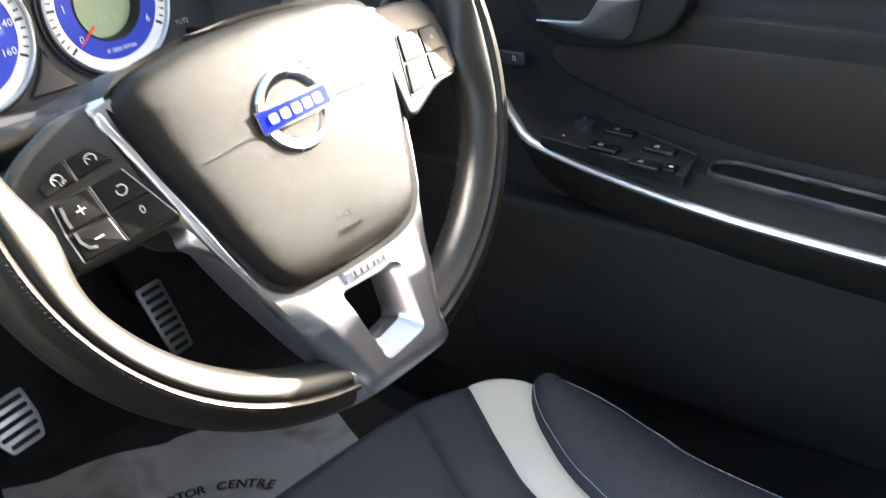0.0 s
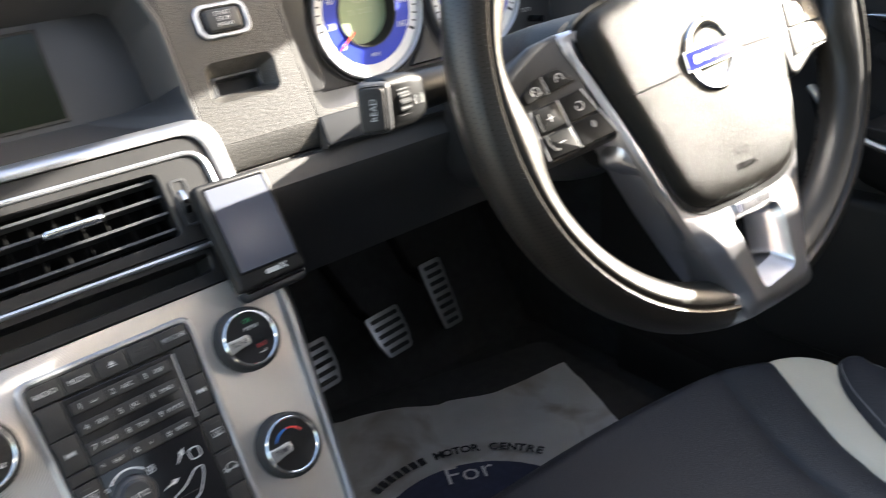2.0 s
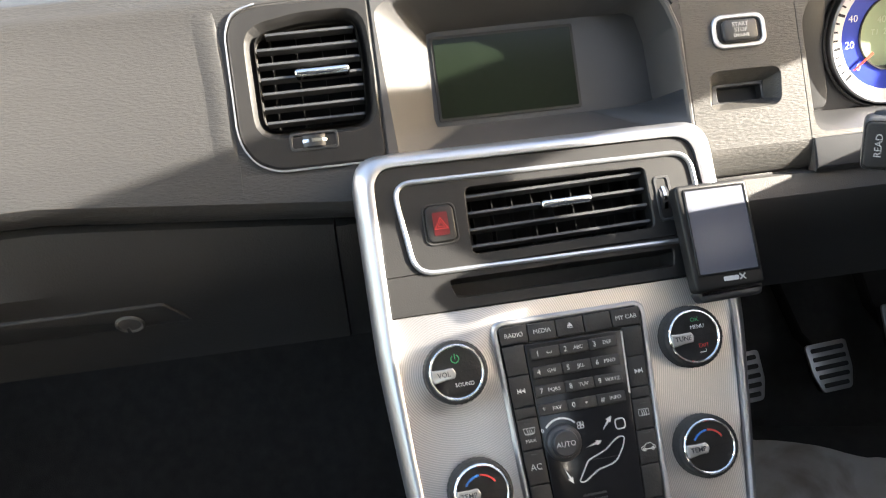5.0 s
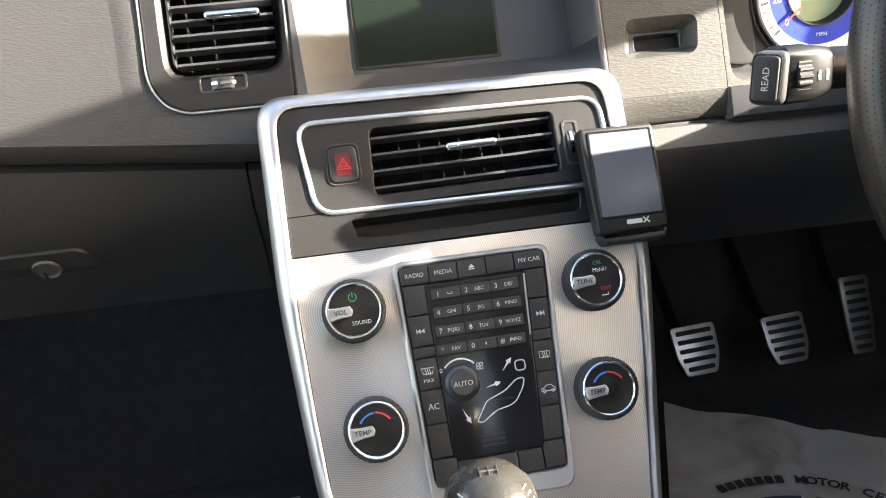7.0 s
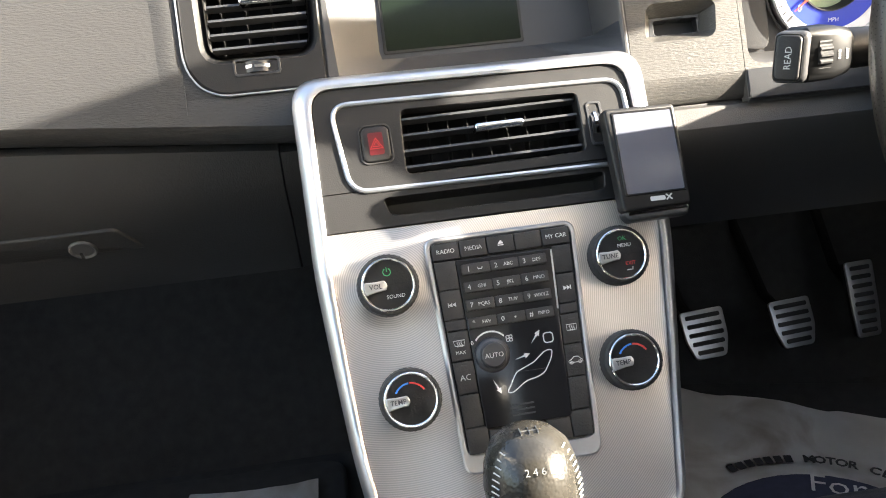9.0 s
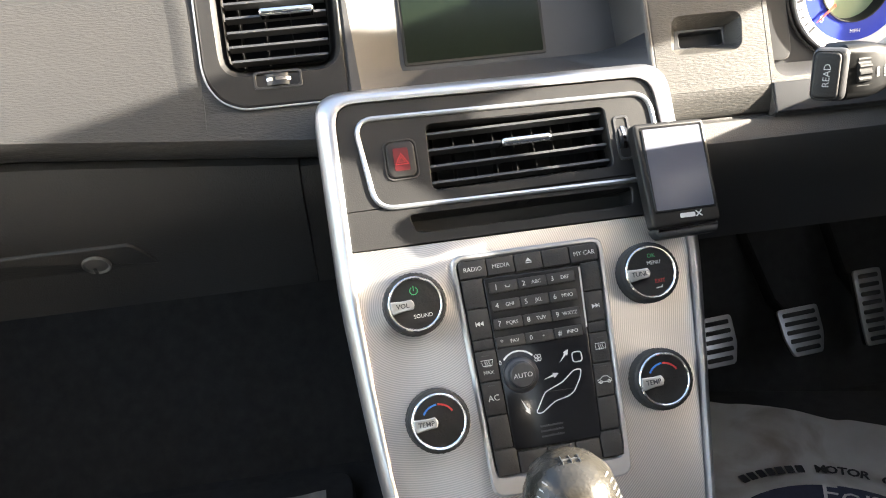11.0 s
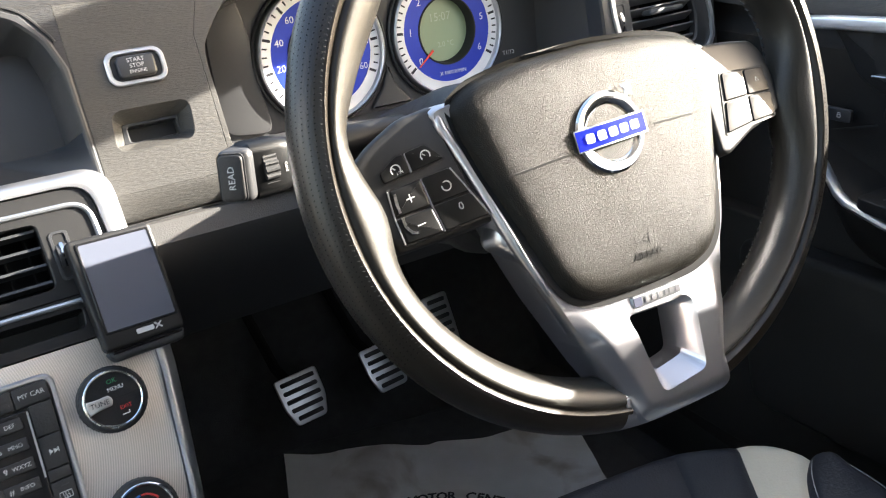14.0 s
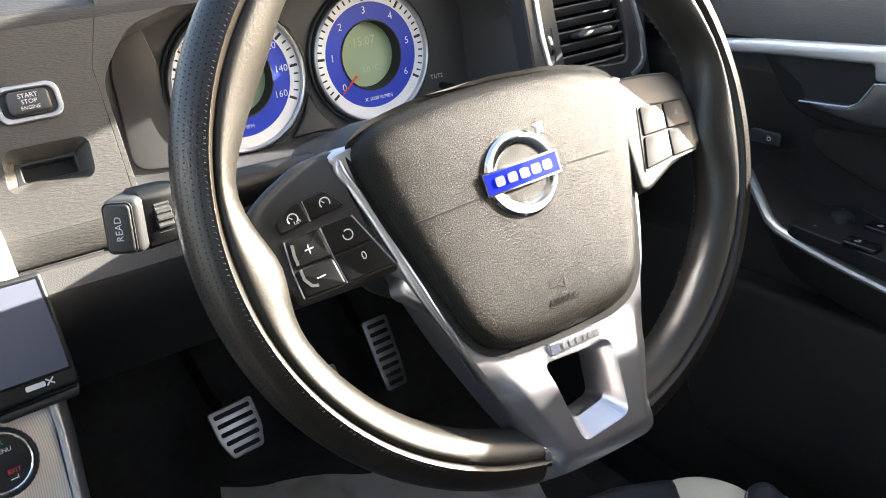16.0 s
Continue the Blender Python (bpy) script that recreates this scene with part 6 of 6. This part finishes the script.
for x in (-0.0046, 0.0, 0.0046):
    slab([(x - 0.0002, -0.0036), (x + 0.0002, -0.0036), (x + 0.0002, 0.0042), (x - 0.0002, 0.0042)], 0.0, 0.0014, 0, bm)
slab([(-0.0046, 0.0), (0.0046, 0.0), (0.0046, 0.0004), (-0.0046, 0.0004)], 0.0, 0.0014, 0, bm)
part("gate_pattern", bm, M_PEDAL, gear, "engraved gate pattern", GK @ Matrix.Translation((0, -0.004, 0.0325)))
letters("2 4 6 R", 0.0055, GK @ Matrix.Translation((0, -0.0277, 0.0213)) @ Matrix.Rotation(radians(55), 4, "X"), M_LENS, gear)

# ---------- driver's seat ----------
seat = thing("driver_seat", "black leather driver's seat with a pale stripe", "seat", (0.37, -0.22, 0.05))


L_SIDE = [(0.128, 0.040), (0.122, -0.02), (0.118, -0.10), (0.116, -0.20), (0.116, -0.30), (0.118, -0.5)]
L_LEFT = [(0.215, 0.098), (0.225, 0.03), (0.235, -0.05), (0.240, -0.14), (0.24, -0.3), (0.24, -0.5)]
L_SEAM = [(0.515, 0.070), (0.496, 0.036), (0.469, -0.007), (0.446, -0.048), (0.425, -0.14), (0.420, -0.5)]
L_STL = [(0.570, 0.042), (0.540, 0.001), (0.511, -0.040), (0.482, -0.089), (0.464, -0.17), (0.458, -0.5)]
L_STR = [(0.608, -0.009), (0.576, -0.028), (0.545, -0.060), (0.508, -0.118), (0.490, -0.20), (0.484, -0.5)]
L_OUT = [(0.6135, -0.030), (0.6155, -0.066), (0.6110, -0.105), (0.6020, -0.145), (0.588, -0.22), (0.580, -0.5)]
MID = Vector((0.38, -0.22))


def strip(la, lb, name, material, label, na, crown, arcs=None):
    """A padded panel between two seams, with a skirt over the cushion's front and side."""
    bm = bmesh.new()
    rows = []
    for i in range(na + 1):
        t = i / na
        puff = crown * math.sin(math.pi * t) ** 0.6 - (0.0016 if i in (0, na) else 0)
        row = []
        for k in range(31):
            s_ = (k / 30) ** 1.5
            p = line_at(la, s_) * (1 - t) + line_at(lb, s_) * t
            if arcs and k < 12:
                p += Vector(arcs) * math.sin(math.pi * t) * (1 - s_ * 3) if s_ < 0.33 else Vector((0, 0))
            if k == 0:
                o = (p - MID).normalized()
                for d, dz in ((0.010, -0.16), (0.013, -0.08), (0.011, -0.03), (0.006, -0.010)):
                    row.append((p.x + o.x * d, p.y + o.y * d, 0.266 + puff * 0.5 + dz))
            edge = min(1, s_ / 0.06)
            row.append((p.x, p.y, 0.266 + puff * (0.5 + 0.5 * edge) + 0.006 * edge))
        rows.append(row)
    loft(bm, rows, False, False, closed=False)
    return part(name, bm, material, seat, label)


strip(L_SIDE, L_LEFT, "side_bolster", M_SEAT_B, "black leather side bolster", 10, 0.012, (-0.01, 0.02))
strip(L_LEFT, L_SEAM, "cushion_centre", M_SEAT, "dark blue-black leather cushion centre", 16, 0.004, (0.0, 0.006))
strip(L_SEAM, L_STL, "cushion_inset", M_SEAT_B, "black leather cushion panel", 10, 0.003)
strip(L_STL, L_STR, "stripe", M_SEATWHITE, "pale leather stripe", 10, 0.003, (0.006, 0.006))
strip(L_STR, L_OUT, "side_bolster", M_SEAT, "black leather side bolster with pale stitching", 14, 0.010, (0.008, 0.002))
bm = bmesh.new()
for t_, la, lb, z_ in ((0.06, L_STR, L_OUT, 0.2785), (0.90, L_STR, L_OUT, 0.2800)):
    pts = [line_at(la, k / 100) * (1 - t_) + line_at(lb, k / 100) * t_ for k in range(10, 101)]
    for p, q in zip(pts, pts[1:]):
        n_ = max(1, int((q - p).length / 0.0045))
        for k in range(n_):
            a_, b_ = p + (q - p) * (k / n_), p + (q - p) * ((k + 0.62) / n_)
            tube([(a_.x, a_.y, z_ - 0.0002), (b_.x, b_.y, z_ - 0.0002)], 0.00045, 4, bm)
part("stitching", bm, M_THREAD, seat, "pale stitching", None)["kind"] = "stuff"
part("base", box(0.16, 0.58, -0.48, 0.02, 0.05, 0.22, 0.03), M_DARK, seat, "dark plastic seat base")
bm = bmesh.new()
rings = []
for z, hw, t in ((0.27, 0.25, 0.07), (0.45, 0.275, 0.075), (0.65, 0.28, 0.07), (0.82, 0.27, 0.06), (0.91, 0.24, 0.05), (0.95, 0.17, 0.035)):
    y = -0.46 - (z - 0.27) * 0.32
    rings.append([(0.37 + x, y + yy, z) for x, yy in rrect(2 * hw, 2 * t, 0.05, 6)])
loft(bm, rings)
part("backrest", bm, M_SEAT, seat, "black leather backrest")
bm = slab(rrect(0.26, 0.17, 0.06, 6), -0.05, 0.05, 0.03)
part("headrest", bm, M_SEAT, seat, "black leather headrest", Matrix.Translation((0.37, -0.70, 1.03)) @ Matrix.Rotation(radians(82), 4, "X"))
# unseen passenger seat, added to keep light off the glovebox and its footwell
other = copy_thing(seat, Matrix.Translation((-0.37, -0.24, 0.05)))
other.name = "passenger_seat"
tagged(other, "unseen black leather passenger seat with a pale stripe", "seat")

# ---------- driver's door ----------
door = thing("car_door", "black plastic driver's door trim with silver armrest strip", "door", (0.78, 0, 0.1))
bm = bmesh.new()
prof = [(0.075, 0.185), (0.035, 0.180), (0.015, 0.165), (0.008, 0.150), (0.010, 0.126), (0.017, 0.122), (0.018, 0.104), (0.013, 0.094), (0.006, 0.088), (0.005, 0.080), (0.010, 0.04), (0.014, 0.0), (0.014, -0.030), (0.010, -0.040), (0.010, -0.30), (0.0, -0.34), (-0.01, -0.42), (0.075, -0.42)]


def door_x(y):
    return 0.765 + 0.02 * max(0, y - 0.05) / 0.3 - 0.018 * max(0, -y - 0.05) / 0.4


rings = []
for i in range(33):
    y = 0.42 - 1.12 * i / 32
    ring_ = [(door_x(y) + dx, y, 0.5 + dz) for dx, dz in prof]
    rings.append(ring_)
loft(bm, rings)
part("trim_panel", bm, M_DOOR, door, "black plastic door trim panel")
bm = bmesh.new()
rings = []
for i in range(33):
    y = 0.42 - 1.12 * i / 32
    rings.append([(door_x(y) + dx, y, 0.5 + dz) for dx, dz in ((0.0035, 0.1185), (0.003, 0.150), (0.012, 0.1665), (0.033, 0.182), (0.075, 0.187), (0.08, 0.13))])
loft(bm, rings)
part("upper_trim", bm, M_DOORTOP, door, "charcoal upper door trim")
bm = slab(soften([(-0.070, 0.030), (-0.068, 0.044), (0.022, 0.062), (0.25, 0.070), (0.62, 0.072), (0.62, -0.050), (0.20, -0.040), (0.03, -0.012), (-0.05, 0.016)], 0.012, 4), 0.0, 0.006, 0.004)
for v_ in bm.verts:
    v_.co.z -= 0.02 * max(0, -v_.co.x - 0.05) / 0.3 - 0.018 * max(0, v_.co.x - 0.05) / 0.4 + 0.006 * max(0.0, 0.03 - v_.co.y) / 0.05
part("insert_pad", bm, M_INSERT, door, "padded brown-black leather door insert", frm((0.778, 0, 0.5), (0, -1, 0), (0, 0, 1)))
# armrest
STRIP = [(0.125, 0.492), (0.061, 0.4690), (0.009, 0.4555), (-0.049, 0.4455), (-0.102, 0.4380), (-0.152, 0.4330), (-0.227, 0.4290), (-0.33, 0.4270), (-0.50, 0.430), (-0.64, 0.435)]
bm = bmesh.new()
rings, pts = [], []
for i in range(41):
    y, z = line_at(STRIP, i / 40)
    x0 = 0.712 + 0.05 * max(0, y - 0.06) / 0.065
    pts.append((x0, y, z))
    zt = max(z + 0.004, 0.470 + 0.05 * min(0, y))
    sec = [(0.09, zt + 0.002 - z), (0.012, zt - z), (0.001, 0.002), (-0.001, -0.006), (0.006, -0.022), (0.026, -0.050), (0.05, -0.070), (0.09, -0.075)]
    rings.append([(x0 + dx, y, z + dz) for dx, dz in sec])
loft(bm, rings)
part("armrest", bm, M_DOOR, door, "black plastic armrest")
part("armrest_strip", tube(pts, 0.0052, 10, None, False, 0.85), M_STRIP, door, "satin silver strip along the armrest")
# window switches
SW = frm((0.715, 0.0, 0.4755), (0.0, -1, -0.028), (1, 0, 0.03))
part("switch_panel", slab(soften([(-0.0400, 0.0532), (-0.0300, 0.0692), (0.1001, 0.0270), (0.1084, -0.0185), (-0.045, -0.006)], 0.006), -0.012, 0.0, 0.0015), M_PANEL, door, "black window switch panel", SW)
part("panel_edge", band([(-0.0300, 0.0692), (0.1001, 0.0270), (0.1084, -0.0185)], 0.0009, -0.002, 0.0006), M_GREY, door, "", SW)
part("mirror_knob", lathe([(0.0, 0.0), (0.0100, 0.0), (0.0095, 0.0050), (0.0070, 0.0062), (0.0, 0.0062)], 24), M_SATIN, door, "black mirror knob", at(SW, -0.0151, 0.0320, 0.0))
for x, y in ((0.0177, 0.0350), (0.0206, -0.0038), (0.0664, 0.0169), (0.0675, -0.0180)):
    part("window_switch", slab(rrect(0.030, 0.015, 0.003, 3, 0.004, 0), -0.001, 0.0042, 0.0018), M_GLOSS, door, "black window switch", at(SW, x, y, 0.0))
    part("switch_mark", band([(-0.0020, -0.0016), (0.0020, -0.0016), (0.0020, 0.0016), (-0.0004, 0.0016)], 0.0006, 0, 0.0002, closed=True), M_PRINT, door, "", at(SW, x, y, 0.0043))
part("lock_switch", slab(rrect(0.012, 0.014, 0.002, 3), -0.001, 0.0030, 0.001), M_GLOSS, door, "", at(SW, 0.0932, -0.0128, 0.0))
part("switch_mark", slab(rrect(0.004, 0.003, 0.0008, 2), 0, 0.0002), M_PRINT, door, "", at(SW, 0.0932, -0.0128, 0.0031))
for x, y in ((-0.0266, 0.0525), (-0.0236, 0.0055)):
    part("switch_mark", band([(-0.0016, -0.001), (0.0, 0.001), (0.0016, -0.001)], 0.0005, 0, 0.0002), M_PRINT, door, "", at(SW, x, y, 0.0002))
# lower trim with the door pocket
pocket = soften([(-0.42, -0.100), (-0.42, -0.400), (0.62, -0.400), (0.62, -0.225), (0.25, -0.236), (0.0676, -0.258), (-0.045, -0.290), (-0.0870, -0.298), (-0.110, -0.2287), (-0.1337, -0.150), (-0.148, -0.100)], 0.012, 5)
part("pocket_panel", slab(pocket, -0.046, -0.011, 0.004), M_DOOR, door, "black lower trim round the door pocket", frm((0.75, 0, 0.5), (0, -1, 0), (0, 0, 1)))
# grab cup
cup = soften([(0.118, 0.004), (0.134, 0.013), (0.330, 0.010), (0.330, -0.020), (0.122, -0.019)], 0.008)
part("grab_cup", ring(inset(cup, -0.004), cup, 0.0, 0.006, 0.002, depth=-0.0005), M_SATIN, door, "black grab cup rim", frm((0.738, 0.0, 0.4705), (0.0, -1, -0.045), (1, 0, 0)))
# flat black sheet standing for the shade down in the cup
part("cup_shade", slab(cup, 0.0008, 0.0022), M_BLADE, door, "", frm((0.738, 0.0, 0.4710), (0.0, -1, -0.045), (1, 0, 0)))
part("mirror_corner", extrude_x([(0.52, 0.675), (0.14, 0.675), (0.20, 0.735), (0.30, 0.815), (0.36, 0.800), (0.46, 0.765)], 0.772, 0.786), M_DOOR, door, "dark corner panel inside the door mirror")
# handle
HA = frm((0.757, 0, 0.5), (0, -1, 0), (0, 0, 1))
hb = soften([(-0.118, 0.1180), (0.060, 0.134), (0.076, 0.130), (0.078, 0.100), (0.064, 0.076), (0.030, 0.060), (-0.0145, 0.0548), (-0.056, 0.0583), (-0.084, 0.0719), (-0.104, 0.100)], 0.010, 4)
part("handle_bezel", slab(hb, -0.012, 0.008, 0.004), M_PANEL, door, "black handle housing", HA)
hw_ = soften([(-0.074, 0.112), (-0.003, 0.116), (-0.001, 0.104), (-0.012, 0.083), (-0.060, 0.0765), (-0.068, 0.083)], 0.006, 4)
part("handle_cup", slab(hw_, 0.0075, 0.0086), M_DOOR, door, "dark handle recess", HA)
part("handle_bar", slab(soften([(-0.185, 0.1180), (-0.115, 0.1246), (0.0589, 0.1348), (0.0725, 0.1285), (0.0720, 0.1200), (0.0285, 0.1050), (0.0015, 0.1045), (-0.001, 0.1175), (-0.1033, 0.1140), (-0.185, 0.1075)], 0.003, 3), 0.007, 0.020, 0.0025), M_STRIP, door, "bright satin silver handle bar", HA)
lever = [(-0.0630, 0.0783), (-0.0355, 0.0793), (-0.0175, 0.0803), (-0.0095, 0.0848), (-0.0040, 0.0933), (0.0015, 0.1023), (0.0385, 0.1058), (0.0295, 0.0738), (0.0205, 0.0668), (-0.0055, 0.0648), (-0.0355, 0.0678), (-0.0555, 0.0723)]
bm = bmesh.new()
up_, dn_ = lever[:7], [lever[0], lever[11], lever[10], lever[9], lever[8], lever[7], lever[6]]
rows = [[Vector((*up_[i], 0.019)) * (1 - t) + Vector((*dn_[i], 0.011)) * t + Vector((0, 0, 0.004 * math.sin(math.pi * t))) for t in (0, 0.1, 0.25, 0.5, 0.75, 1.0)] for i in range(7)]
loft(bm, [[Vector((r[0].x, r[0].y, 0.006))] + r + [Vector((r[-1].x, r[-1].y, 0.006))] for r in rows])
part("handle_lever", bm, M_LEVER, door, "dark satin grey pull lever", HA)
part("lever_edge", tube([(x, y, 0.0195) for x, y in up_], 0.0009, 8), M_SILVER, door, "bright upper edge", HA)
LK = frm((0.764, 0, 0.5), (0, -1, 0), (0, 0, 1))
part("door_lock_button", slab(rrect(0.034, 0.0125, 0.003, 3, -0.1085, 0.0305), 0.0, 0.004, 0.001), M_SATIN, door, "black lock button", LK)
part("lock_sign", band(rrect(0.0034, 0.0028, 0.0006, 2, -0.1040, 0.0298), 0.0005, 0.004, 0.0043, closed=True), M_PRINT, door, "", LK)
part("lock_sign", band([(-0.1052, 0.0312), (-0.1052, 0.0328), (-0.1028, 0.0328), (-0.1028, 0.0312)], 0.0005, 0.004, 0.0043), M_PRINT, door, "", LK)
part("trim_groove", band([(-0.117, 0.0110), (-0.070, 0.0250)], 0.0014, 0.0, 0.0008), M_HOLE, door, "", frm((0.7705, 0, 0.5), (0, -1, 0), (0, 0, 1)))
part("pocket", slab(soften([(-0.20, -0.12), (0.60, -0.10), (0.60, -0.30), (-0.16, -0.32)], 0.03, 4), 0.0, 0.030, 0.010), M_DOOR, door, "dark door pocket", frm((0.772, 0, 0.5), (0, -1, 0), (0, 0, 1)))
